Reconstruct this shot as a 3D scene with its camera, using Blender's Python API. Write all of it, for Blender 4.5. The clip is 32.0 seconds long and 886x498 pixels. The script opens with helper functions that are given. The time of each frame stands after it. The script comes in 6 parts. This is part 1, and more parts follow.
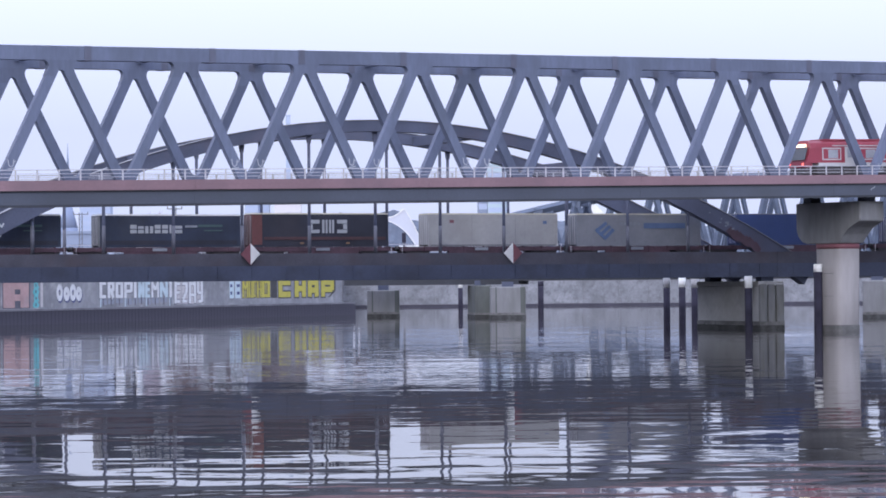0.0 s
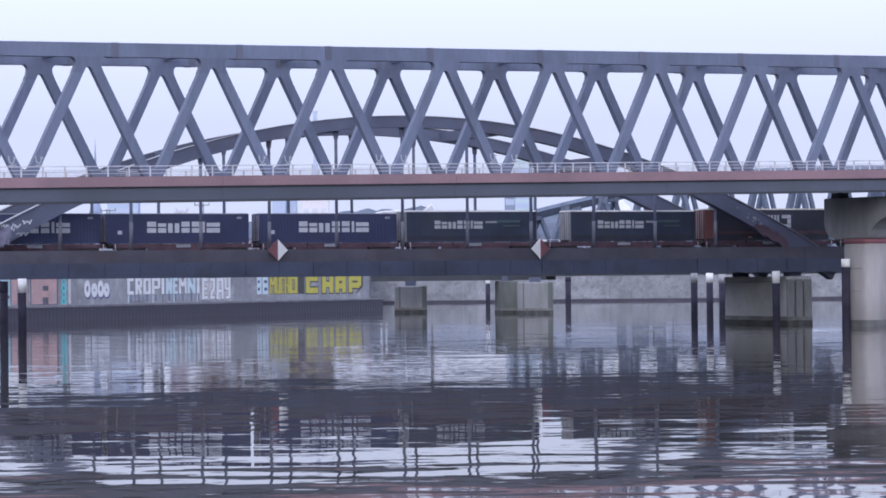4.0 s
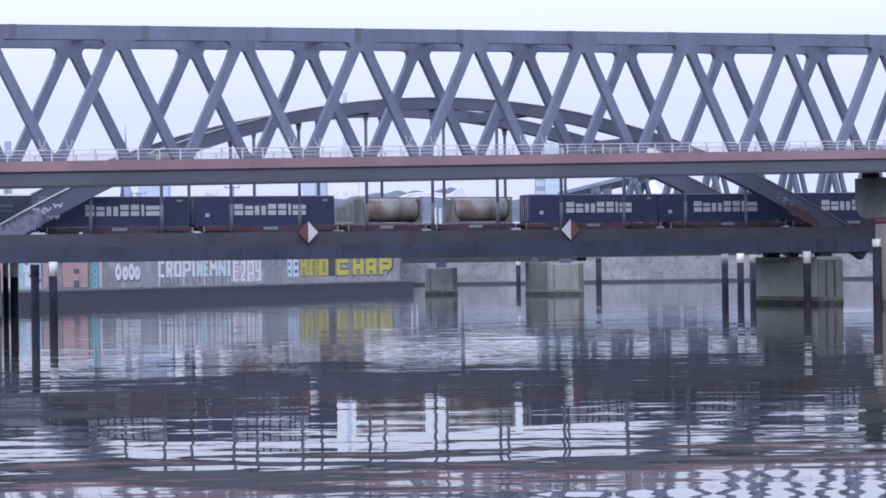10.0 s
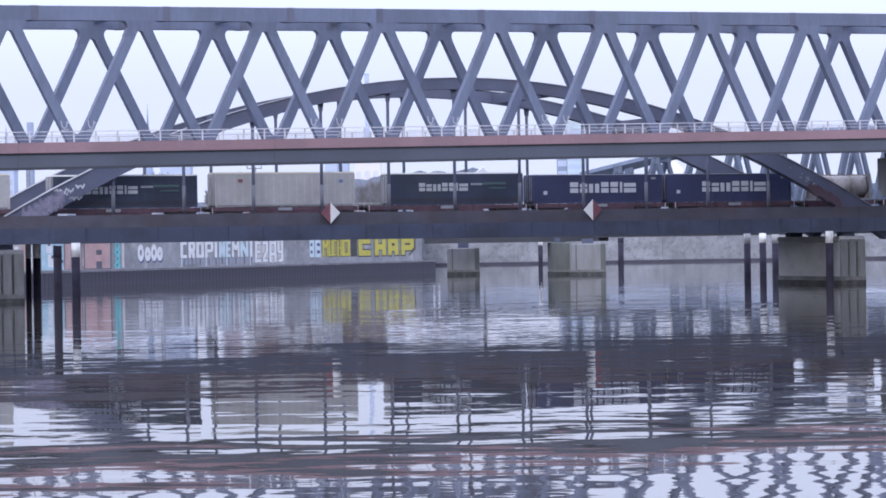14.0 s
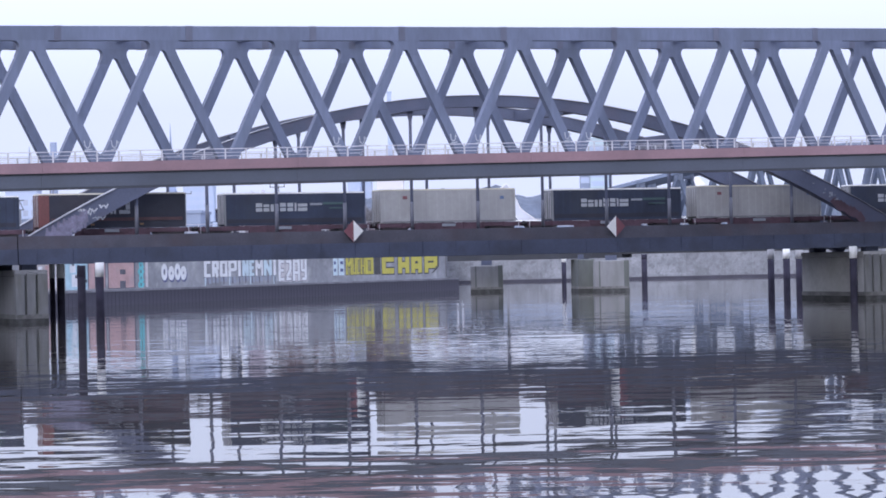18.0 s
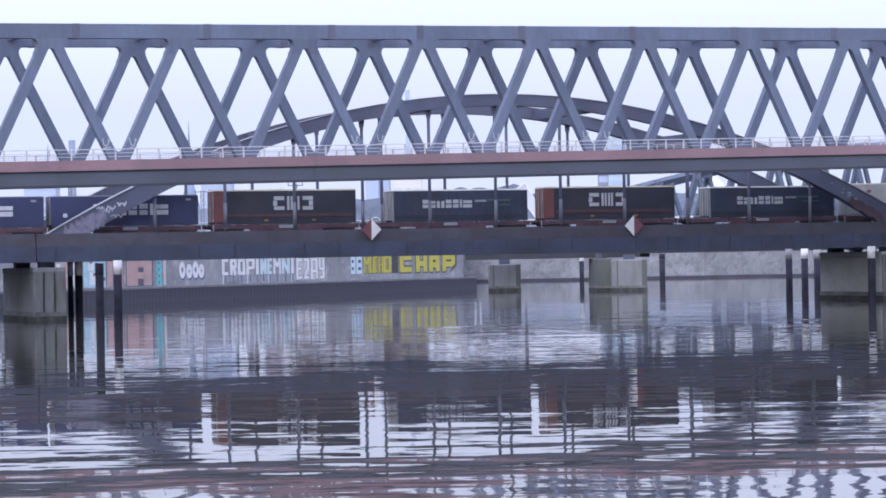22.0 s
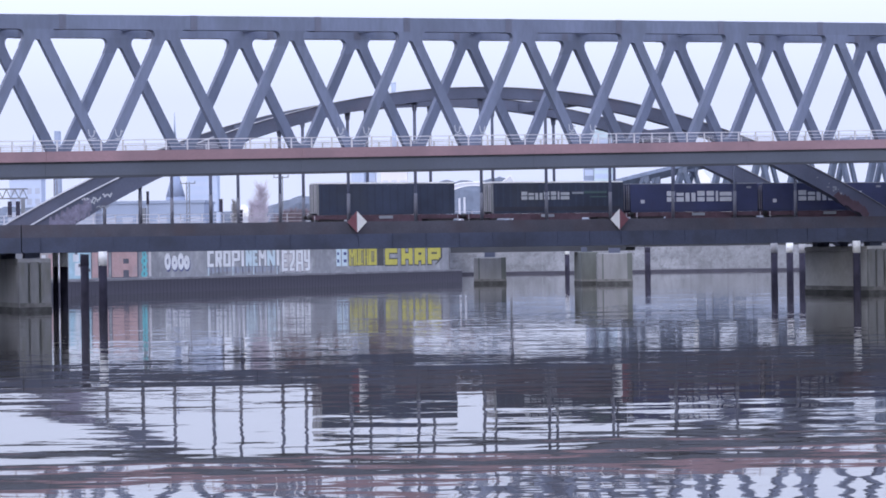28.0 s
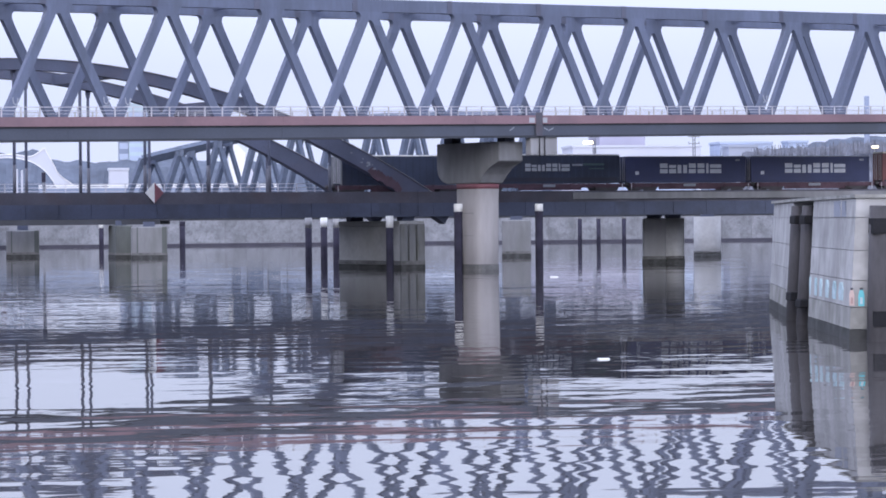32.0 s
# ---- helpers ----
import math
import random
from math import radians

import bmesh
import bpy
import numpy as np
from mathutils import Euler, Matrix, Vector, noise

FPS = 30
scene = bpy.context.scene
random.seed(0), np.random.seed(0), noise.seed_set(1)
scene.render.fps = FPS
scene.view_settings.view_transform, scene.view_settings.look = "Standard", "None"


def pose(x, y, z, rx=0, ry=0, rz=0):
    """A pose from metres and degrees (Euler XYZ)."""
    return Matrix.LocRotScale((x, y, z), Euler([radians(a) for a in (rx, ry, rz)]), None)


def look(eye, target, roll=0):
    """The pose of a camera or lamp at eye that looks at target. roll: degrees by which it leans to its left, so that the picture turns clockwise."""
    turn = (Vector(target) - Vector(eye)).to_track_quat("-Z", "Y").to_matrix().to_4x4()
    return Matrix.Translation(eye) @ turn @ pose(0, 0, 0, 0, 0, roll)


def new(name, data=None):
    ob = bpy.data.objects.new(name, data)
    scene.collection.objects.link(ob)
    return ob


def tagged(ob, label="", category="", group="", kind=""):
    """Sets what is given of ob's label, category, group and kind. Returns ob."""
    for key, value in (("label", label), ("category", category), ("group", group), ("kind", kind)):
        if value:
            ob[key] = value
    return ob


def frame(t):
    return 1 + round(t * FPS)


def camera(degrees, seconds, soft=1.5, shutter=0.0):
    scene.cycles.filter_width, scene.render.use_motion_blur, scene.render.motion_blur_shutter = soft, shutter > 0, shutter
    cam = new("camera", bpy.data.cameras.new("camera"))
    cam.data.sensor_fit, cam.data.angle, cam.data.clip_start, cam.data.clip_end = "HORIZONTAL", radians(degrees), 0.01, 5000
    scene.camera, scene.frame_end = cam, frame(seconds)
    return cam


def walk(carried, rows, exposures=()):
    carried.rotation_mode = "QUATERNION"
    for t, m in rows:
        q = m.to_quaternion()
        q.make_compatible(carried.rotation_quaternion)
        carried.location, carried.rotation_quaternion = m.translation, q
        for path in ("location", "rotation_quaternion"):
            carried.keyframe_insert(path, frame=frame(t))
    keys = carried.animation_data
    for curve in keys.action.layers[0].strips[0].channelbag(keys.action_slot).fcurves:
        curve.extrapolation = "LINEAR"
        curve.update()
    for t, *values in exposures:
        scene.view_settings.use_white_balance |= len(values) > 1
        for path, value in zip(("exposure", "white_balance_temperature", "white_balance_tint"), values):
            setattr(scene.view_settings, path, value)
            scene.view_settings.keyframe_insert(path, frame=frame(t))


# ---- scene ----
EYE = 5.0
cam = camera(17.83, 32.0, soft=1.75)
walk(cam, [
    (0, pose(0, 0, EYE, 90.6867, 0.4705, -1.0483)),
    (0.5, pose(0, 0, EYE, 90.7216, 0.5030, -0.9468)),
    (1, pose(0, 0, EYE, 90.7591, 0.5386, -0.8510)),
    (1.5, pose(0, 0, EYE, 90.7758, 0.5175, -0.7697)),
    (2, pose(0, 0, EYE, 90.7513, 0.5643, -0.6783)),
    (2.5, pose(0, 0, EYE, 90.7384, 0.6640, -0.6101)),
    (3, pose(0, 0, EYE, 90.6888, 0.6040, -0.5553)),
    (3.5, pose(0, 0, EYE, 90.6389, 0.5316, -0.5203)),
    (5.5, pose(0, 0, EYE, 90.5480, 0.8026, -0.3321)),
    (6, pose(0, 0, EYE, 90.5317, 0.8099, -0.3250)),
    (6.5, pose(0, 0, EYE, 90.5218, 0.8844, -0.3069)),
    (7, pose(0, 0, EYE, 90.5043, 0.8849, -0.2895)),
    (7.5, pose(0, 0, EYE, 90.4625, 0.7860, -0.2563)),
    (8, pose(0, 0, EYE, 90.4467, 0.7070, -0.1873)),
    (8.5, pose(0, 0, EYE, 90.4112, 0.8034, -0.0793)),
    (9, pose(0, 0, EYE, 90.3598, 0.8021, 0.0050)),
    (9.5, pose(0, 0, EYE, 90.3013, 0.7557, 0.0573)),
    (10, pose(0, 0, EYE, 90.2386, 0.8026, 0.1226)),
    (10.5, pose(0, 0, EYE, 90.1694, 0.8019, 0.1799)),
    (11, pose(0, 0, EYE, 90.0815, 0.7577, 0.2674)),
    (11.5, pose(0, 0, EYE, 89.9794, 0.7080, 0.3545)),
    (12, pose(0, 0, EYE, 89.8921, 0.8015, 0.4246)),
    (12.5, pose(0, 0, EYE, 89.8684, 0.8887, 0.4594)),
    (13, pose(0, 0, EYE, 89.8657, 0.8956, 0.5312)),
    (13.5, pose(0, 0, EYE, 89.8448, 0.8858, 0.5468)),
    (14, pose(0, 0, EYE, 89.8469, 0.9025, 0.5714)),
    (14.5, pose(0, 0, EYE, 89.8837, 1.0265, 0.6030)),
    (16.5, pose(0, 0, EYE, 90.0736, 1.1145, 0.8650)),
    (17, pose(0, 0, EYE, 90.1299, 1.1080, 0.9681)),
    (17.5, pose(0, 0, EYE, 90.1721, 1.1596, 1.0293)),
    (18, pose(0, 0, EYE, 90.2120, 1.2388, 1.0448)),
    (18.5, pose(0, 0, EYE, 90.2388, 1.1684, 1.1097)),
    (19, pose(0, 0, EYE, 90.2237, 1.1576, 1.1494)),
    (19.5, pose(0, 0, EYE, 90.2006, 1.1330, 1.1605)),
    (20, pose(0, 0, EYE, 90.1683, 1.1127, 1.2114)),
    (20.5, pose(0, 0, EYE, 90.1661, 1.2513, 1.2671)),
    (21, pose(0, 0, EYE, 90.2123, 1.2837, 1.3369)),
    (21.5, pose(0, 0, EYE, 90.2153, 1.1853, 1.3899)),
    (22, pose(0, 0, EYE, 90.1945, 1.0697, 1.4064)),
    (22.5, pose(0, 0, EYE, 90.1642, 0.8918, 1.4253)),
    (23, pose(0, 0, EYE, 90.1483, 0.8670, 1.4237)),
    (23.5, pose(0, 0, EYE, 90.1016, 0.9309, 1.4026)),
    (24, pose(0, 0, EYE, 90.0429, 1.0172, 1.4357)),
    (24.5, pose(0, 0, EYE, 89.9785, 1.0117, 1.4603)),
    (25, pose(0, 0, EYE, 89.9404, 0.9795, 1.4924)),
    (25.5, pose(0, 0, EYE, 89.9256, 1.0601, 1.5132)),
    (27.5, pose(0, 0, EYE, 90.0583, 0.9868, 1.4222)),
    (28, pose(0, 0, EYE, 90.0408, 0.8191, 1.1117)),
    (28.5, pose(0, 0, EYE, 90.0014, 0.6558, 0.3389)),
    (29, pose(0, 0, EYE, 89.9076, 0.5152, -0.8975)),
    (29.5, pose(0, 0, EYE, 89.8404, 0.3768, -2.1451)),
    (30, pose(0, 0, EYE, 89.7957, 0.3344, -3.4068)),
    (30.5, pose(0, 0, EYE, 89.6895, 0.5244, -4.7005)),
    (31, pose(0, 0, EYE, 89.5723, 0.5740, -6.1650)),
    (31.5, pose(0, 0, EYE, 89.4750, 0.5948, -7.3573)),
    (32, pose(0, 0, EYE, 89.4046, 0.5193, -8.3035)),
], exposures=((0, -0.09), (1, -0.12), (3, -0.13), (9, -0.06), (14, 0.04), (17, 0.03), (24, 0.0), (28, 0.0), (30, -0.03), (32, 0.0)))

# ---- light ----
world = bpy.data.worlds.new("overcast_sky")
scene.world = world
world.use_nodes = True
wt = world.node_tree
sky = wt.nodes.new("ShaderNodeTexSky")
sky.sky_type, sky.sun_disc = "NISHITA", False
sky.sun_elevation, sky.sun_rotation = radians(32), radians(200)
sky.air_density, sky.dust_density, sky.ozone_density = 1.0, 6.0, 1.0
cloud = wt.nodes.new("ShaderNodeMixRGB")
cloud.inputs[0].default_value = 0.88
cloud.inputs[2].default_value = (8.5, 9.35, 11.8, 1)
wt.links.new(sky.outputs[0], cloud.inputs[1])
back = wt.nodes["Background"]
back.inputs[1].default_value = 0.1
# an overcast sky grows brighter towards the zenith
geo = wt.nodes.new("ShaderNodeTexCoord")
sep = wt.nodes.new("ShaderNodeSeparateXYZ")
wt.links.new(geo.outputs["Generated"], sep.inputs[0])
zen = wt.nodes.new("ShaderNodeMapRange")
zen.inputs[1].default_value, zen.inputs[2].default_value = 0.055, 0.22
zen.inputs[3].default_value, zen.inputs[4].default_value = 1.0, 1.9
wt.links.new(sep.outputs[2], zen.inputs[0])
lift = wt.nodes.new("ShaderNodeMixRGB")
lift.blend_type, lift.inputs[0].default_value = "MULTIPLY", 1.0
wt.links.new(cloud.outputs[0], lift.inputs[1])
blue = wt.nodes.new("ShaderNodeCombineXYZ")
deep = wt.nodes.new("ShaderNodeMath")
deep.operation, deep.inputs[1].default_value = "MULTIPLY", 1.07
wt.links.new(zen.outputs[0], deep.inputs[0])
wt.links.new(zen.outputs[0], blue.inputs[0])
wt.links.new(zen.outputs[0], blue.inputs[1])
wt.links.new(deep.outputs[0], blue.inputs[2])
wt.links.new(blue.outputs[0], lift.inputs[2])
wt.links.new(lift.outputs[0], back.inputs[0])
sun = new("sun", bpy.data.lights.new("sun", "SUN"))
sun.data.energy, sun.data.angle, sun.data.color = 1.1, radians(25), (0.98, 0.98, 0.98)
sun.matrix_world = look((-60, -120, 100), (0, 200, 0))


# ---- materials ----
def mat(name, color, rough=0.6, metal=0.0, scale=0.6, vary=0.25, fine=9.0, bump=0.02, stain=None, streak=False, rnd=0.0, spec=0.5):
    """Painted or mineral surface: base colour with broad stains, fine grain, relief and, if wished, a second colour in patches."""
    m = bpy.data.materials.new(name)
    m.use_nodes = True
    nt = m.node_tree
    b = nt.nodes["Principled BSDF"]
    b.inputs["Metallic"].default_value = metal
    b.inputs["Specular IOR Level"].default_value = spec
    tc = nt.nodes.new("ShaderNodeTexCoord")
    mp = nt.nodes.new("ShaderNodeMapping")
    mp.inputs["Scale"].default_value = (1, 1, 0.25) if streak else (1, 1, 1)
    nt.links.new(tc.outputs["Object"], mp.inputs[0])
    big = nt.nodes.new("ShaderNodeTexNoise")
    big.inputs["Scale"].default_value, big.inputs["Detail"].default_value = scale, 6
    small = nt.nodes.new("ShaderNodeTexNoise")
    small.inputs["Scale"].default_value, small.inputs["Detail"].default_value = fine, 4
    for n in (big, small):
        nt.links.new(mp.outputs[0], n.inputs["Vector"])
    ramp = nt.nodes.new("ShaderNodeMapRange")
    ramp.inputs[1].default_value, ramp.inputs[2].default_value = 0.3, 0.7
    ramp.inputs[3].default_value, ramp.inputs[4].default_value = 1 - vary, 1 + vary
    nt.links.new(big.outputs[0], ramp.inputs[0])
    ramp2 = nt.nodes.new("ShaderNodeMapRange")
    ramp2.inputs[1].default_value, ramp2.inputs[2].default_value = 0.3, 0.7
    ramp2.inputs[3].default_value, ramp2.inputs[4].default_value = 1 - vary * 0.5, 1 + vary * 0.5
    nt.links.new(small.outputs[0], ramp2.inputs[0])
    mul = nt.nodes.new("ShaderNodeMath")
    mul.operation = "MULTIPLY"
    nt.links.new(ramp.outputs[0], mul.inputs[0])
    nt.links.new(ramp2.outputs[0], mul.inputs[1])
    col = nt.nodes.new("ShaderNodeMixRGB")
    col.blend_type, col.inputs[0].default_value = "MULTIPLY", 1.0
    col.inputs[1].default_value = (*color, 1)
    last = mul.outputs[0]
    if rnd:
        oi = nt.nodes.new("ShaderNodeObjectInfo")
        rr = nt.nodes.new("ShaderNodeMapRange")
        rr.inputs[3].default_value, rr.inputs[4].default_value = 1 - rnd, 1 + rnd
        nt.links.new(oi.outputs["Random"], rr.inputs[0])
        m2 = nt.nodes.new("ShaderNodeMath")
        m2.operation = "MULTIPLY"
        nt.links.new(last, m2.inputs[0])
        nt.links.new(rr.outputs[0], m2.inputs[1])
        last = m2.outputs[0]
    nt.links.new(last, col.inputs[2])
    out = col.outputs[0]
    if stain:
        sc, amount, size = stain
        st = nt.nodes.new("ShaderNodeTexNoise")
        st.inputs["Scale"].default_value, st.inputs["Detail"].default_value = size, 8
        nt.links.new(mp.outputs[0], st.inputs["Vector"])
        sr = nt.nodes.new("ShaderNodeMapRange")
        sr.inputs[1].default_value, sr.inputs[2].default_value, sr.inputs[4].default_value = 0.52, 0.68, amount
        nt.links.new(st.outputs[0], sr.inputs[0])
        mx = nt.nodes.new("ShaderNodeMixRGB")
        mx.inputs[2].default_value = (*sc, 1)
        nt.links.new(sr.outputs[0], mx.inputs[0])
        nt.links.new(out, mx.inputs[1])
        out = mx.outputs[0]
    nt.links.new(out, b.inputs["Base Color"])
    rg = nt.nodes.new("ShaderNodeMapRange")
    rg.inputs[3].default_value, rg.inputs[4].default_value = max(0.02, rough - 0.12), min(1, rough + 0.12)
    nt.links.new(small.outputs[0], rg.inputs[0])
    nt.links.new(rg.outputs[0], b.inputs["Roughness"])
    if bump:
        bp = nt.nodes.new("ShaderNodeBump")
        bp.inputs["Distance"].default_value, bp.inputs["Strength"].default_value = bump, 0.6
        nt.links.new(small.outputs[0], bp.inputs["Height"])
        nt.links.new(bp.outputs[0], b.inputs["Normal"])
    return m


TRUSS_STEEL = mat("blue_grey_steel_paint", (0.113, 0.134, 0.204), 0.55, 0, 0.22, 0.2, 3, 0.004, ((0.083, 0.100, 0.142), 0.6, 0.45), True, rnd=0.1)
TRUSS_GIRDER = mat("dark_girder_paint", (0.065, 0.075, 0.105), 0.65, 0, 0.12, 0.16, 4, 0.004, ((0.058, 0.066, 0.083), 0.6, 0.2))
TRUSS_RED = mat("faded_red_edge_beam", (0.225, 0.142, 0.165), 0.75, 0, 0.12, 0.14, 5, 0.005, ((0.15, 0.105, 0.125), 0.6, 0.16))
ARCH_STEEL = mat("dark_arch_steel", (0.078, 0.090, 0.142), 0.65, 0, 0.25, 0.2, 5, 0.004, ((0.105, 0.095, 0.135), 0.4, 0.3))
ARCH_TOP = mat("pale_sunlit_flange", (0.26, 0.26, 0.29), 0.7, 0, 0.5, 0.2)
DECK_GIRDER = mat("slate_blue_girder_paint", (0.060, 0.073, 0.122), 0.6, 0, 0.2, 0.18, 4, 0.004, ((0.038, 0.042, 0.062), 0.6, 0.35))
DECK_EDGE = mat("sooty_grey_edge_beam", (0.083, 0.082, 0.106), 0.85, 0, 0.35, 0.22, 5, 0.006, ((0.088, 0.062, 0.068), 0.5, 0.3))
RAILING = mat("galvanised_railing", (0.52, 0.51, 0.55), 0.5, 0.3, 1.0, 0.2)
CONCRETE = mat("weathered_concrete", (0.29, 0.29, 0.31), 0.85, 0, 0.35, 0.14, 2.5, 0.02, ((0.17, 0.165, 0.16), 0.5, 0.3), True)
CONCRETE_DARK = mat("grimy_pier_concrete", (0.205, 0.207, 0.222), 0.85, 0, 0.35, 0.2, 2.2, 0.02, ((0.10, 0.105, 0.10), 0.5, 0.3), True)
# pier concrete lightened to make up for the shade under the decks
PIER_CONC = mat("lightened_pier_concrete", (0.40, 0.40, 0.41), 0.9, 0, 0.3, 0.16, 2.0, 0.02, ((0.26, 0.26, 0.25), 0.5, 0.3))
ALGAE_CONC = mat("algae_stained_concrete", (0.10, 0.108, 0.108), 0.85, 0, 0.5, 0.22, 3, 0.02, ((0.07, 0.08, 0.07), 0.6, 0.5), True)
DAMP = mat("damp_concrete_band", (0.125, 0.123, 0.126), 0.7, 0, 0.8, 0.3, 4, 0.02, ((0.06, 0.065, 0.06), 0.7, 1.2))
CONCRETE_PALE = mat("pale_wall_concrete", (0.245, 0.255, 0.29), 0.85, 0, 0.18, 0.16, 4, 0.02, ((0.22, 0.22, 0.22), 0.55, 0.25), True)
TIDE = mat("wet_algae_band", (0.062, 0.063, 0.065), 0.85, 0, 0.6, 0.35, 2.5, 0.02, ((0.03, 0.034, 0.03), 0.7, 0.9), spec=0.2)
TIMBER_POLE = mat("tarred_pole", (0.036, 0.034, 0.054), 0.85, 0, 0.8, 0.3, 12, 0.01, spec=0.15)
WHITE_CAP = mat("white_pole_cap", (0.8, 0.8, 0.8), 0.5, 0, 1.0, 0.05)
GREY_CAP = mat("grey_pole_cap", (0.30, 0.30, 0.32), 0.6, 0, 1.0, 0.1)
DULL_RED = mat("dull_red_paint", (0.2, 0.075, 0.095), 0.6, 0, 0.8, 0.15)
WHITE_PAINT = mat("white_paint", (0.78, 0.78, 0.78), 0.5, 0, 0.8, 0.06)
BALLAST = mat("ballast", (0.14, 0.13, 0.14), 0.95, 0, 2, 0.3, 20, 0.04)
RAIL_STEEL = mat("rail_steel", (0.12, 0.09, 0.08), 0.4, 0.8, 1, 0.2)
SHEET_PILE = mat("dark_sheet_pile", (0.052, 0.050, 0.073), 0.8, 0, 0.3, 0.2, 3, 0.01, ((0.045, 0.043, 0.058), 0.6, 0.35), True)
NAVY = mat("navy_container_paint", (0.030, 0.038, 0.100), 0.55, 0, 0.4, 0.16, 6, 0.003, ((0.040, 0.042, 0.080), 0.5, 0.3), rnd=0.14)
TEAL_NAVY = mat("faded_navy_curtain", (0.026, 0.036, 0.068), 0.65, 0, 0.35, 0.25, 5, 0.01, ((0.040, 0.046, 0.062), 0.6, 0.25), rnd=0.15)
BLACK_CURTAIN = mat("black_curtain", (0.025, 0.028, 0.046), 0.65, 0, 0.35, 0.25, 5, 0.01, ((0.042, 0.036, 0.046), 0.6, 0.25))
PALE_BOX = mat("pale_grey_box", (0.355, 0.355, 0.362), 0.65, 0, 0.3, 0.1, 3, 0.006, ((0.27, 0.26, 0.25), 0.5, 0.25), rnd=0.06)
GREY_BOX = mat("blue_grey_box", (0.235, 0.245, 0.28), 0.65, 0, 0.3, 0.12, 3, 0.006, ((0.17, 0.17, 0.19), 0.5, 0.3))
BLUE_BOX = mat("blue_box_paint", (0.03, 0.055, 0.16), 0.5, 0, 0.4, 0.15)
ORANGE_RED = mat("orange_red_trailer_end", (0.135, 0.050, 0.050), 0.55, 0, 0.5, 0.2, 4, 0.003, ((0.12, 0.05, 0.05), 0.5, 0.6))
LOGO_WHITE = mat("logo_off_white", (0.48, 0.50, 0.56), 0.6, 0, 1, 0.08)
LOGO_FADED = mat("logo_faded_grey", (0.25, 0.27, 0.31), 0.6, 0, 1, 0.1)
LOGO_GREY = mat("logo_light_grey", (0.38, 0.4, 0.44), 0.6, 0, 1, 0.1)
LOGO_BLUE = mat("logo_mid_blue", (0.11, 0.165, 0.30), 0.6, 0, 1, 0.1)
WAGON = mat("rust_red_wagon_frame", (0.086, 0.050, 0.068), 0.85, 0, 0.8, 0.3, 6, 0.01)
WHEEL = mat("wheel_steel", (0.075, 0.070, 0.078), 0.6, 0.2, 1, 0.2)
TANK_STEEL = mat("stained_tank_steel", (0.30, 0.28, 0.275), 0.5, 0.4, 0.6, 0.3, 5, 0.004, ((0.16, 0.10, 0.085), 0.7, 0.9), True)
DOOR_GREY = mat("container_door_grey", (0.20, 0.205, 0.22), 0.6, 0, 0.6, 0.15)
GLASS_DARK = mat("dark_train_glass", (0.06, 0.065, 0.08), 0.08, 0, 1, 0.1, bump=0)
TRAIN_RED = mat("train_red", (0.30, 0.045, 0.072), 0.4, 0, 0.5, 0.08)
TRAIN_GREY = mat("train_light_grey", (0.48, 0.48, 0.50), 0.5, 0, 0.5, 0.08)


def glow(name, color, strength):
    m = bpy.data.materials.new(name)
    m.use_nodes = True
    b = m.node_tree.nodes["Principled BSDF"]
    b.inputs["Base Color"].default_value = (*color, 1)
    b.inputs["Emission Color"].default_value = (*color, 1)
    b.inputs["Emission Strength"].default_value = strength
    return m


# splices a little darker than the chord steel
SPLICE = mat("dark_splice_paint", (0.096, 0.104, 0.150), 0.65, 0, 0.3, 0.2, 4, 0.004, None, True)
# near-black base for the lower flange, the shadow strip and the rear girders
GIRDER_DARK = mat("near_black_girder_paint", (0.035, 0.038, 0.05), 0.8, 0, 0.3, 0.2)
HAMMER = mat("warm_grey_column_concrete", (0.335, 0.318, 0.328), 0.9, 0, 0.3, 0.12, 2.0, 0.02, ((0.21, 0.20, 0.195), 0.45, 0.35), True)
PILASTER = mat("streaked_pilaster_concrete", (0.162, 0.166, 0.175), 0.9, 0, 0.5, 0.22, 2.2, 0.02, ((0.115, 0.115, 0.10), 0.85, 0.7), True)
QUAY_WALL = mat("blotchy_painted_quay_wall", (0.225, 0.23, 0.255), 0.9, 0, 0.25, 0.22, 1.3, 0.01, ((0.38, 0.385, 0.40), 0.75, 0.45))
QUAY_CAP = mat("damp_quay_capping", (0.16, 0.16, 0.185), 0.85, 0, 0.4, 0.25, 3, 0.01)
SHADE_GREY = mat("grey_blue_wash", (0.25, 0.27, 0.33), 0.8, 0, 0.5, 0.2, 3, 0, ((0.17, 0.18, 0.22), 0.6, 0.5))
ROOF_EDGE = mat("cream_roof_edge", (0.62, 0.59, 0.50), 0.6, 0, 0.5, 0.15)
# glass coloured pale for the whitish sky reflection on it
WINDOW_GREY = mat("reflection_pale_train_window", (0.33, 0.35, 0.40), 0.15, 0, 1, 0.15, bump=0)
REAR_STEEL = mat("hazy_blue_rear_truss_paint", (0.108, 0.135, 0.200), 0.6, 0, 0.4, 0.25, 2, 0.003, ((0.08, 0.098, 0.145), 0.6, 0.4))
TREE_OLIVE = mat("bare_olive_brown_twigs", (0.235, 0.232, 0.255), 1.0, 0, 0.8, 0.3, 4, 0)
# haze is put into these pale twig and bluish spire colours
TREE_PINK = mat("hazy_pinkish_twigs", (0.50, 0.46, 0.54), 1.0, 0, 0.8, 0.2, 4, 0)
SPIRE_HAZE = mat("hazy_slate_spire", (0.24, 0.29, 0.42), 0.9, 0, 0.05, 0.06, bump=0)
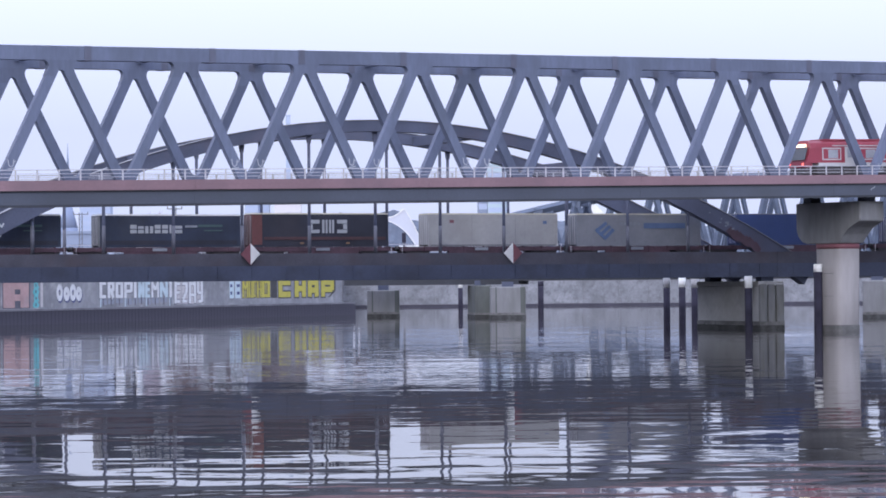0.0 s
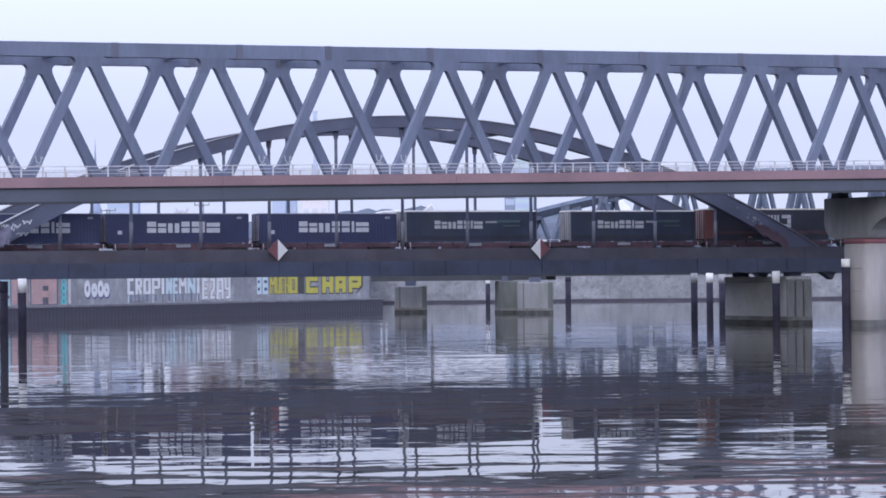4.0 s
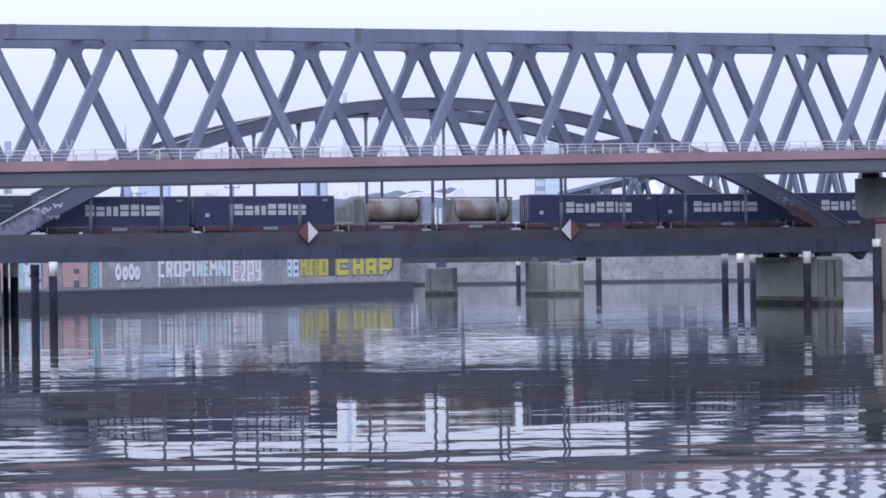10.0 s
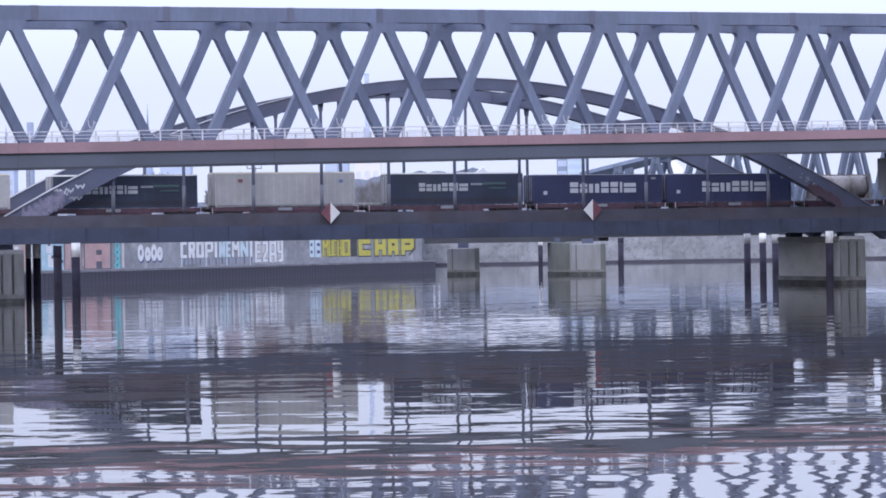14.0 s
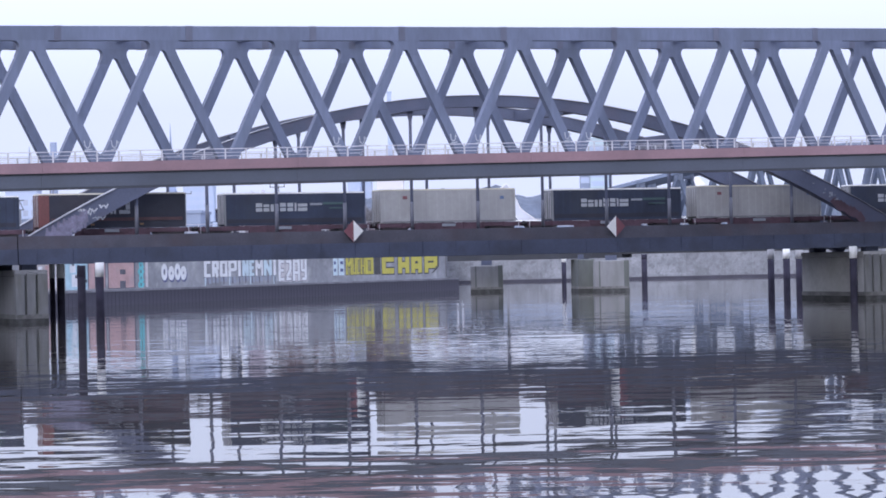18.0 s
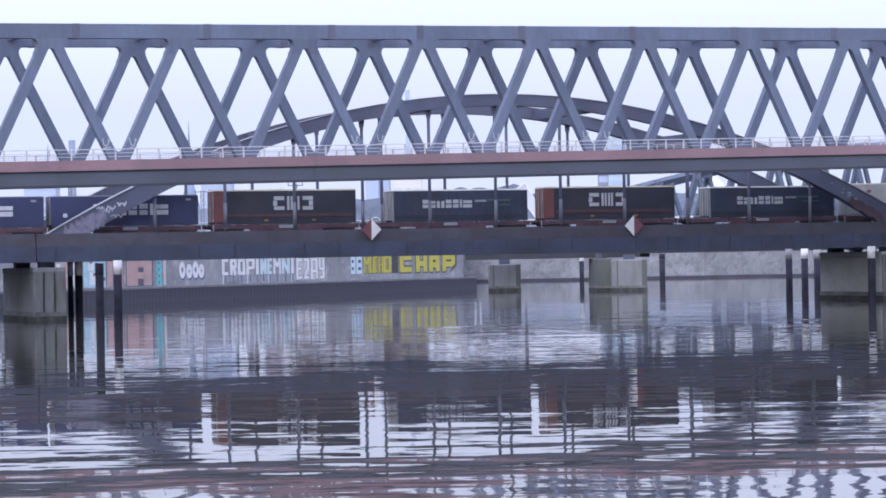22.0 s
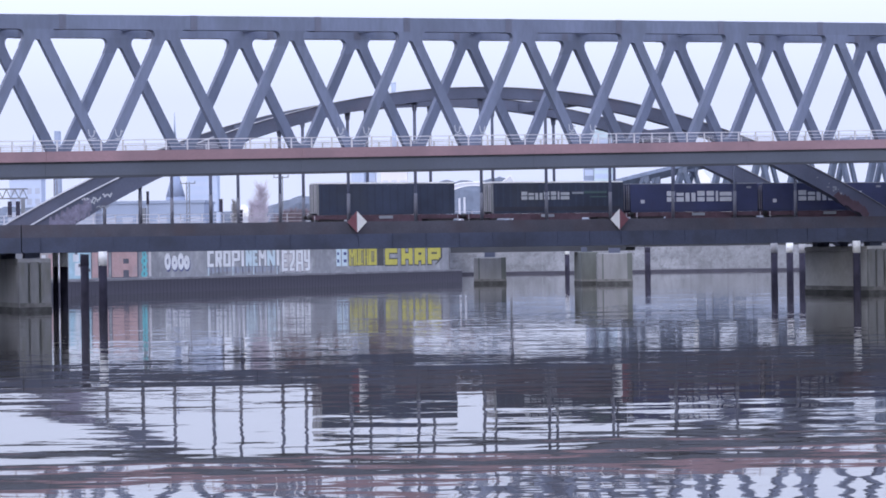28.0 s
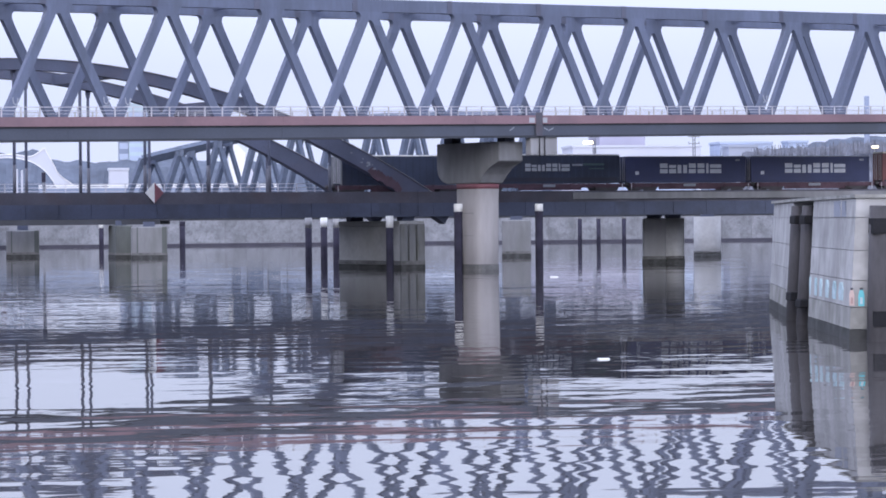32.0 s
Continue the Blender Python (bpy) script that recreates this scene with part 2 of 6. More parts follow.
TURQUOISE_WASH = mat("dull_turquoise_wash", (0.36, 0.50, 0.55), 0.75, 0, 1.5, 0.25)
TURQUOISE_BRIGHT = mat("bright_turquoise_spray", (0.14, 0.52, 0.60), 0.6, 0, 1, 0.1)
SEAM_GREY = mat("grey_panel_seam", (0.28, 0.28, 0.29), 0.7, 0, 1, 0.1)
TANK_FRAME = mat("dull_brown_tank_frame", (0.17, 0.145, 0.14), 0.7, 0, 0.8, 0.25, 5, 0.004)
SMALL_GREEN = mat("small_dull_green_print", (0.055, 0.10, 0.105), 0.6, 0, 1, 0.1)
DARK_STRIPE = mat("dull_red_stripe", (0.070, 0.035, 0.042), 0.6, 0, 0.6, 0.25, 4, 0.002, ((0.07, 0.03, 0.035), 0.5, 0.5))
REFLECTOR = mat("amber_reflector", (0.22, 0.13, 0.07), 0.4, 0, 1, 0.1)
YELLOW_WASH = mat("dirty_yellow_wash", (0.24, 0.22, 0.11), 0.8, 0, 0.6, 0.25, 4, 0)
PALE_WASH = mat("pinkish_white_wash", (0.47, 0.45, 0.47), 0.8, 0, 0.5, 0.15, 4, 0)
FAR_PANEL = mat("mottled_quay_concrete", (0.215, 0.223, 0.252), 0.9, 0, 0.35, 0.26, 2.6, 0.03, ((0.135, 0.14, 0.16), 0.75, 0.9), rnd=0.1)
SLEEVE = mat("grey_sleeve_paint", (0.125, 0.13, 0.165), 0.6, 0, 1, 0.15)
SHRUB = mat("bare_brown_shrub", (0.17, 0.13, 0.15), 1.0, 0, 2, 0.3, 8, 0)
WALL_CONC = mat("stained_abutment_concrete", (0.355, 0.352, 0.36), 0.9, 0, 0.35, 0.24, 1.8, 0.03, ((0.18, 0.175, 0.165), 0.6, 0.4), rnd=0.1)
WALL_DIRTY = mat("grimy_lower_wall_concrete", (0.265, 0.262, 0.255), 0.9, 0, 0.6, 0.3, 2.0, 0.04, ((0.13, 0.128, 0.115), 0.75, 0.5))
FADED_RED = mat("faded_red_spray", (0.086, 0.051, 0.07), 0.75, 0, 0.8, 0.25, 3, 0, ((0.09, 0.06, 0.085), 0.6, 0.8))
IRON = mat("black_iron", (0.022, 0.022, 0.026), 0.9, 0, 1, 0.2, spec=0.15)
FENDER = mat("weathered_timber", (0.070, 0.066, 0.073), 0.9, 0, 0.7, 0.3, 8, 0.03, None, True)
TURQUOISE = mat("turquoise_spray_paint", (0.11, 0.40, 0.44), 0.6, 0, 1, 0.15)
PALE_TURQUOISE = mat("faded_turquoise_paint", (0.42, 0.54, 0.58), 0.7, 0, 1, 0.2)
PINK_PAINT = mat("pale_pink_paint", (0.55, 0.42, 0.40), 0.6, 0, 1, 0.1)
PAINT_YELLOW = mat("yellow_spray_paint", (0.46, 0.41, 0.075), 0.75, 0, 0.5, 0.15, 4, 0.002, ((0.33, 0.30, 0.09), 0.6, 0.5))
PAINT_BLACK = mat("black_spray_paint", (0.045, 0.045, 0.05), 0.7, 0, 0.8, 0.2)
PAINT_GREYBLACK = mat("dark_grey_outline", (0.085, 0.085, 0.11), 0.75, 0, 0.8, 0.3)
PAINT_WHITE = mat("chalky_white_paint", (0.60, 0.61, 0.64), 0.7, 0, 0.8, 0.1)
PAINT_ICE = mat("icy_blue_spray_paint", (0.46, 0.56, 0.62), 0.7, 0, 0.8, 0.1)
PAINT_BLUE = mat("dark_blue_spray_paint", (0.05, 0.06, 0.17), 0.7, 0, 0.8, 0.2)
PAINT_PALEBLUE = mat("pale_blue_spray_paint", (0.33, 0.48, 0.56), 0.7, 0, 0.8, 0.15)
PAINT_BEIGE = mat("dirty_beige_paint", (0.36, 0.33, 0.33), 0.8, 0, 0.5, 0.25, 4, 0, ((0.2, 0.19, 0.2), 0.6, 0.5))
PAINT_SALMON = mat("salmon_spray_paint", (0.40, 0.265, 0.265), 0.75, 0, 0.5, 0.15, 4, 0, ((0.33, 0.27, 0.28), 0.6, 0.4))
FAR_TREES = mat("bare_tree_bark", (0.16, 0.17, 0.21), 1.0, 0, 0.4, 0.3, 3, 0)
MAST_STEEL = mat("mast_steel", (0.14, 0.15, 0.18), 0.6, 0, 1, 0.2)
# most of these far facades carry aerial haze in their base colour
FAR_BLUE = mat("haze_pale_blue_facade", (0.42, 0.48, 0.62), 0.9, 0, 0.1, 0.06, bump=0)
FAR_PALE = mat("haze_white_facade", (0.55, 0.57, 0.65), 0.9, 0, 0.1, 0.06, bump=0)
FAR_GREY = mat("haze_grey_cladding", (0.36, 0.39, 0.48), 0.9, 0, 0.1, 0.08, bump=0)
FAR_DARK = mat("haze_slate_facade", (0.24, 0.28, 0.38), 0.9, 0, 0.1, 0.06, bump=0)
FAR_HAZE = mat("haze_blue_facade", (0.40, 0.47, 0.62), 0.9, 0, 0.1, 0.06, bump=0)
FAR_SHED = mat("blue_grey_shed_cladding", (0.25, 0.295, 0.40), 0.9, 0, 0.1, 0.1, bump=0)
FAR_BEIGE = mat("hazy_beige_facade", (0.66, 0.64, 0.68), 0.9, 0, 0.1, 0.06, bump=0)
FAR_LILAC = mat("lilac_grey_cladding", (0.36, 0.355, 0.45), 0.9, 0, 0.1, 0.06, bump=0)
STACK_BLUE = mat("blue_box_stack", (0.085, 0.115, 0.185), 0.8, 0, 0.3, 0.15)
FAR_GLASS = mat("haze_green_glass_facade", (0.42, 0.52, 0.58), 0.4, 0, 0.1, 0.06, bump=0)
# bluish base holds the haze in front of the wooded ridge
FAR_HILL = mat("haze_blue_woods", (0.108, 0.128, 0.172), 1.0, 0, 0.05, 0.25, 0.35, 0)
LAMP_GLOW = glow("lamp_glow", (1.0, 0.85, 0.6), 3.0)
SCRAWL = mat("washed_out_lilac_spray", (0.19, 0.18, 0.26), 0.7, 0, 1.5, 0.3)
TAIL_GLOW = glow("tail_light_glow", (1.0, 0.16, 0.12), 1.6)


def water_material():
    m = bpy.data.materials.new("calm_dock_water")
    m.use_nodes = True
    nt = m.node_tree
    b = nt.nodes["Principled BSDF"]
    b.inputs["Base Color"].default_value = (0.062, 0.058, 0.057, 1)
    b.inputs["Roughness"].default_value, b.inputs["IOR"].default_value = 0.015, 1.36
    tc = nt.nodes.new("ShaderNodeTexCoord")
    total = None
    for scale, slope, detail, wide in RIPPLES:
        n = nt.nodes.new("ShaderNodeTexNoise")
        n.inputs["Scale"].default_value, n.inputs["Detail"].default_value = scale, detail
        crest = nt.nodes.new("ShaderNodeVectorMath")
        crest.operation, crest.inputs[1].default_value = "MULTIPLY", (wide, 1, 1)
        nt.links.new(tc.outputs["Object"], crest.inputs[0])
        nt.links.new(crest.outputs[0], n.inputs["Vector"])
        k = nt.nodes.new("ShaderNodeVectorMath")
        k.operation = "MULTIPLY_ADD"
        k.inputs[1].default_value, k.inputs[2].default_value = (slope, slope, 0), (-0.5 * slope, -0.5 * slope, 0)
        nt.links.new(n.outputs["Color"], k.inputs[0])
        if scale > 3:
            # the small wind ripples die out in the lee of the near bank
            lee = nt.nodes.new("ShaderNodeMapRange")
            lee.inputs[1].default_value, lee.inputs[2].default_value, lee.inputs[3].default_value = 75, 165, 0.17
            place = nt.nodes.new("ShaderNodeSeparateXYZ")
            nt.links.new(tc.outputs["Object"], place.inputs[0])
            nt.links.new(place.outputs[1], lee.inputs[0])
            damp = nt.nodes.new("ShaderNodeVectorMath")
            damp.operation = "SCALE"
            nt.links.new(k.outputs[0], damp.inputs[0])
            nt.links.new(lee.outputs[0], damp.inputs["Scale"])
            k = damp
        if total is None:
            total = k.outputs[0]
        else:
            a = nt.nodes.new("ShaderNodeVectorMath")
            nt.links.new(total, a.inputs[0])
            nt.links.new(k.outputs[0], a.inputs[1])
            total = a.outputs[0]
    up = nt.nodes.new("ShaderNodeVectorMath")
    up.inputs[1].default_value = (0, 0, 1)
    nt.links.new(total, up.inputs[0])
    unit = nt.nodes.new("ShaderNodeVectorMath")
    unit.operation = "NORMALIZE"
    nt.links.new(up.outputs[0], unit.inputs[0])
    nt.links.new(unit.outputs[0], b.inputs["Normal"])
    return m


RIPPLES = ((0.09, 0.004, 1, 0.5), (0.28, 0.005, 1, 0.4), (0.66, 0.015, 0, 0.28), (1.5, 0.012, 1, 0.35), (4.5, 0.022, 1, 0.5))
WATER = water_material()


# ---- building helpers ----
def box(bm, x0, x1, y0, y1, z0, z1):
    v = [bm.verts.new(c) for c in ((x0, y0, z0), (x1, y0, z0), (x1, y1, z0), (x0, y1, z0), (x0, y0, z1), (x1, y0, z1), (x1, y1, z1), (x0, y1, z1))]
    for f in ((3, 2, 1, 0), (4, 5, 6, 7), (0, 1, 5, 4), (1, 2, 6, 5), (2, 3, 7, 6), (3, 0, 4, 7)):
        bm.faces.new([v[i] for i in f])
    return bm


def prism(bm, outline, y0, y1):
    """An outline of (x, z) corners, anticlockwise, pushed from y0 to y1."""
    a = [bm.verts.new((x, y0, z)) for x, z in outline]
    b = [bm.verts.new((x, y1, z)) for x, z in outline]
    n = len(a)
    bm.faces.new(a)
    bm.faces.new(b[::-1])
    for i in range(n):
        bm.faces.new((a[i], b[i], b[(i + 1) % n], a[(i + 1) % n]))
    return bm


def tube(bm, p, q, r, n=8, r2=None):
    p, q = Vector(p), Vector(q)
    turn = (q - p).to_track_quat("Z", "Y").to_matrix()
    rings = []
    for c, rad in ((p, r), (q, r if r2 is None else r2)):
        rings.append([bm.verts.new(c + turn @ Vector((rad * math.cos(2 * math.pi * i / n), rad * math.sin(2 * math.pi * i / n), 0))) for i in range(n)])
    for i in range(n):
        bm.faces.new((rings[0][i], rings[0][(i + 1) % n], rings[1][(i + 1) % n], rings[1][i])).smooth = n > 6
    bm.faces.new(rings[0][::-1])
    bm.faces.new(rings[1])
    return bm


def rise(bm, slope):
    for v in bm.verts:
        v.co.z += slope * v.co.x
    return bm


def mesh_of(name, bm, material, bevel=0.0):
    if bevel:
        bmesh.ops.bevel(bm, geom=bm.edges[:], offset=bevel, segments=1, affect="EDGES", clamp_overlap=True)
    bmesh.ops.recalc_face_normals(bm, faces=bm.faces[:])
    me = bpy.data.meshes.new(name)
    bm.to_mesh(me)
    bm.free()
    for m in material if isinstance(material, (list, tuple)) else (material,):
        me.materials.append(m)
    return me


def part(name, bm, material, parent, label="", bevel=0.0):
    ob = new(name, mesh_of(name, bm, material, bevel))
    ob.parent = parent
    return tagged(ob, label)


def piece(name, me, parent, m=None, label=""):
    ob = new(name, me)
    ob.parent = parent
    if m is not None:
        ob.matrix_basis = m
    return tagged(ob, label)


def thing(name, m, label, category, group="", kind=""):
    ob = new(name)
    ob.empty_display_size = 0.5
    ob.matrix_world = m
    return tagged(ob, label, category, group, kind)


def solo(name, bm, material, label, category, group="", kind="", m=None, bevel=0.0):
    ob = new(name, mesh_of(name, bm, material, bevel))
    if m is not None:
        ob.matrix_world = m
    return tagged(ob, label, category, group, kind)


def B():
    return bmesh.new()


# ---- water and banks ----
bm = B()
box(bm, -3000, 3000, -1500, 4500, -3, 0)
water = solo("water", bm, WATER, "calm dark grey dock water with small ripples", "water", kind="structure")

# ---- truss bridge ----
TRUSS = pose(-26.6, 228.0, 0, 0, 0, 30.19)
SL, PAN, WIDE = 0.01844, 11.17, 9.15
truss = thing("truss_bridge", TRUSS, "blue-grey steel lattice truss railway bridge on concrete piers", "bridge")
S0, S1 = -5 * PAN, 17 * PAN
seams = [-45.0, -31.0, -20.0, -9.0, 2.35, 13.6, 22.0, 32.0, 43.3, 54.2, 65.25, 76.5, 87.6, 98.8, 110.0, 121.1, 132.3, 143.5, 154.7, 166, 178]
for y in (0, WIDE):
    for a, b in zip(seams, seams[1:]):
        bm = B()
        box(bm, a + 0.015, b - 0.015, y - 0.31, y + 0.7, 23.2, 24.35)
        part("top_chord", rise(bm, SL), TRUSS_STEEL, truss)
        bm = B()
        box(bm, b - 0.3, b + 0.3, y - 0.335, y + 0.72, 23.17, 24.37)
        part("splice_plate", rise(bm, SL), SPLICE, truss)
    for i in range(-4, 16):
        s = i * PAN - (0.36 if y else 0)
        for side in (-1, 1):
            k = 1.93 if side > 0 else 2.01
            top, low = 22.9, 13.0
            c0 = (23.65 - top) / k
            c1 = (23.65 - low) / k
            h = 0.45
            o = [(s + side * (c0 - h), top), (s + side * (c1 - h), low), (s + side * (c1 + h), low), (s + side * (c0 + h), top)]
            part("diagonal", rise(prism(B(), o, y - 0.3, y + 0.3), SL), TRUSS_STEEL, truss)
        half = [(1.64, 23.22), (1.42, 23.18), (1.24, 23.09), (1.13, 22.96), (1.08, 22.8), (1.08, 22.64), (1.13, 22.43), (1.35, 21.93), (0.44, 21.93), (0.36, 22.15), (0.22, 22.33), (0.05, 22.4)]
        o = [(s - x, z) for x, z in half] + [(s + x, z) for x, z in half[::-1]]
        part("gusset_plate", rise(prism(B(), o, y - 0.304, y + 0.304), SL), TRUSS_STEEL, truss)
        q = s + PAN / 2
        o = [(q - 0.5, 13.1), (q + 0.68, 13.1), (q + 0.75, 14.6), (q + 0.62, 14.6), (q + 0.44, 14.27), (q + 0.27, 14.14), (q - 0.08, 14.14), (q - 0.25, 14.27), (q - 0.44, 14.6), (q - 0.57, 14.6)]
        part("gusset_plate", rise(prism(B(), o, y - 0.304, y + 0.304), SL), TRUSS_STEEL, truss)
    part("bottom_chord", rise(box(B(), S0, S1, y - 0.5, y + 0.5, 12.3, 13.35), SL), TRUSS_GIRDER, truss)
for i in range(-4, 16):
    part("top_strut", rise(box(B(), i * PAN - 0.35, i * PAN + 0.35, 0.54, WIDE - 0.54, 23.72, 24.2), SL), TRUSS_STEEL, truss)
    for dx in (0, PAN / 2):
        part("cross_beam", rise(box(B(), i * PAN + dx - 0.25, i * PAN + dx + 0.25, -0.6, WIDE + 0.6, 11.6, 12.6), SL), TRUSS_STEEL, truss)
part("deck_slab", rise(box(B(), S0, S1, 0.52, WIDE - 0.52, 12.65, 13.05), SL), CONCRETE_PALE, truss)
for y0, y1 in ((-1.75, -0.55), (WIDE + 0.55, WIDE + 1.75)):
    part("walkway", rise(box(B(), S0, S1, y0, y1, 13.2, 13.36), SL), CONCRETE_DARK, truss)
for y0, y1 in ((-1.95, -1.75), (WIDE + 1.75, WIDE + 1.95)):
    for a in range(-5, 16, 2):
        bm = B()
        box(bm, a * PAN + 0.01, (a + 2) * PAN - 0.01, y0, y1, 12.62, 13.44)
        part("edge_beam", rise(bm, SL), TRUSS_RED, truss, "faded red edge beam")
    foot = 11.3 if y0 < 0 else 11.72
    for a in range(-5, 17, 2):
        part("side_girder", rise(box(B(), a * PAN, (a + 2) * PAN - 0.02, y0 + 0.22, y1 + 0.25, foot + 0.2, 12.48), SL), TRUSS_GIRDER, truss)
    part("bottom_flange", rise(box(B(), S0, S1, y0 + 0.08, y1 + 0.29, foot, foot + 0.2), SL), GIRDER_DARK, truss, "near-black bottom flange")
    # added dark strip puts the overhang's shadow line into the colour
    part("shadow_strip", rise(box(B(), S0, S1, y0 + 0.16, y1 + 0.27, 12.48, 12.62), SL), GIRDER_DARK, truss, "dark strip painted as the shadow line under the edge beam")
for y in (1.65, 3.1, 6.05, 7.5):
    part("rail", rise(box(B(), S0, S1, y - 0.04, y + 0.04, 13.05, 13.25), SL), RAIL_STEEL, truss)
post = mesh_of("railing_post", box(B(), -0.05, 0.05, -0.05, 0.05, 13.4, 14.28), RAILING)
for y in (-1.83, WIDE + 1.83):
    n = 0
    x = S0 + 1
    while x < 135:
        piece("railing_post", post, truss, Matrix.Translation((x, y, SL * x)))
        x += 1.86
    for z, r in ((14.28, 0.036), (13.98, 0.022), (13.7, 0.022)):
        part("railing_bar", rise(box(B(), S0, S1, y - r, y + r, z - r, z + r), SL), RAILING, truss)


# plain approach spans carry the line on beyond the truss
part("approach_girder", rise(box(B(), S1, S1 + 190, -1.9, WIDE + 1.9, 11.4, 13.05), SL), TRUSS_GIRDER, truss)
for s in (S1 + 45, S1 + 105, S1 + 165):
    part("approach_pier", box(B(), s - 1.2, s + 1.2, 2.5, 7.3, -2, 11.3 + SL * s), CONCRETE, truss)


def pier_hammer(s):
    z_top = 11.3 + SL * s
    p = thing("bridge_pier", TRUSS @ Matrix.Translation((s, 4.91, 0)), "concrete hammerhead bridge pier with a red band under its cap", "bridge pier", "truss bridge piers")
    bm = B()
    ring = []
    for zz, w, d in ((-2.5, 1.42, 1.8), (8.1, 1.48, 1.95)):
        pts = []
        for i in range(16):
            a = 2 * math.pi * i / 16
            cx, cy = math.cos(a), math.sin(a)
            pts.append(bm.verts.new((w * math.copysign(abs(cx) ** 0.4, cx), d * math.copysign(abs(cy) ** 0.4, cy), zz)))
        ring.append(pts)
    for i in range(16):
        bm.faces.new((ring[0][i], ring[0][(i + 1) % 16], ring[1][(i + 1) % 16], ring[1][i])).smooth = True
    bm.faces.new(ring[1])
    bm.faces.new(ring[0][::-1])
    part("column", bm, HAMMER, p)
    bm = B()
    ring = [[bm.verts.new((1.5 * math.copysign(abs(math.cos(a)) ** 0.4, math.cos(a)), 1.97 * math.copysign(abs(math.sin(a)) ** 0.4, math.sin(a)), zz)) for a in [2 * math.pi * i / 16 for i in range(16)]] for zz in (8.0, 8.49)]
    for i in range(16):
        bm.faces.new((ring[0][i], ring[0][(i + 1) % 16], ring[1][(i + 1) % 16], ring[1][i])).smooth = True
    bm.faces.new(ring[1])
    bm.faces.new(ring[0][::-1])
    part("red_band", bm, DULL_RED, p, "dull red painted band")
    bm = B()
    out = [(-5.2, z_top - 0.35), (-5.2, 10.6), (-4.4, 10.45), (-3.5, 10.05), (-2.7, 9.4), (-2.1, 8.5), (3.0, 8.5), (3.8, 8.75), (4.4, 9.3), (4.6, 10.0), (4.6, z_top - 0.35)]
    a = [bm.verts.new((-1.5, y, z)) for y, z in out]
    b = [bm.verts.new((1.5, y, z)) for y, z in out]
    n = len(a)
    bm.faces.new(a)
    bm.faces.new(b[::-1])
    for i in range(n):
        bm.faces.new((a[i], b[i], b[(i + 1) % n], a[(i + 1) % n]))
    part("cap", bm, CONCRETE_DARK, p, "grey concrete hammerhead cap", 0.1)
    for y in (-4.4, 3.9):
        part("bearing", box(B(), -0.6, 0.6, y - 0.6, y + 0.6, z_top - 0.35, z_top + 0.2), TRUSS_GIRDER, p)
    bm = B()
    ring = [[bm.verts.new((1.47 * math.copysign(abs(math.cos(a)) ** 0.4, math.cos(a)), 1.87 * math.copysign(abs(math.sin(a)) ** 0.4, math.sin(a)), zz)) for a in [2 * math.pi * i / 16 for i in range(16)]] for zz in (-0.5, 0.6)]
    for i in range(16):
        bm.faces.new((ring[0][i], ring[0][(i + 1) % 16], ring[1][(i + 1) % 16], ring[1][i]))
    bm.faces.new(ring[1])
    part("tide_mark", bm, DAMP, p, "damp tide mark")
    for zz in (3.4, 5.6):
        part("pour_joint", box(B(), -1.475, 1.475, -1.1, 1.1, zz - 0.02, zz + 0.02), CONCRETE_DARK, p)


# expansion joint with its cover plates, a box and thin pipes on the edge over the pier
part("utility_box", rise(box(B(), 85.3, 88.7, -1.7, -0.9, 9.6, 11.3), SL), CONCRETE, truss, "grey concrete box under the girder", 0.05)
part("expansion_joint", rise(box(B(), 85.75, 86.6, -2.0, -1.9, 11.45, 13.72), SL), DECK_EDGE, truss, "dark expansion joint in the edge beam", 0.03)
for x0, x1 in ((84.9, 85.6), (86.65, 87.2)):
    part("cover_plate", rise(box(B(), x0, x1, -1.975, -1.945, 12.72, 13.22), SL), LOGO_GREY, truss, "pale pinkish cover plate", 0.01)
for x in (86.25, 86.9):
    part("drain_pipe", rise(tube(B(), (x, -1.9, 9.5), (x, -1.9, 11.4), 0.06, 8), SL), IRON, truss)
for x0, z0, x1, z1 in ((82.65, 11.95, 83.2, 12.25), (87.0, 12.15, 87.5, 11.95), (87.55, 11.9, 88.15, 12.15)):
    o = [(x0, z0), (x1, z1), (x1, z1 + 0.12), (x0, z0 + 0.12)]
    part("paint_smear", rise(prism(B(), o, -1.745, -1.72), SL), LOGO_FADED, truss, "pale paint smear on the girder")

pier_hammer(84.0)
pier_hammer(84.0 - 112.0)

# ---- arch bridge ----
ARCH = pose(-43.0, 258.0, 0, 0, 0, 21.0)
AW = 14.6
arch = thing("arch_bridge", ARCH, "dark steel tied-arch railway bridge with vertical hangers", "bridge")


def arch_z(s):
    return 20.8 - 0.00644 * (s - 45.1) ** 2


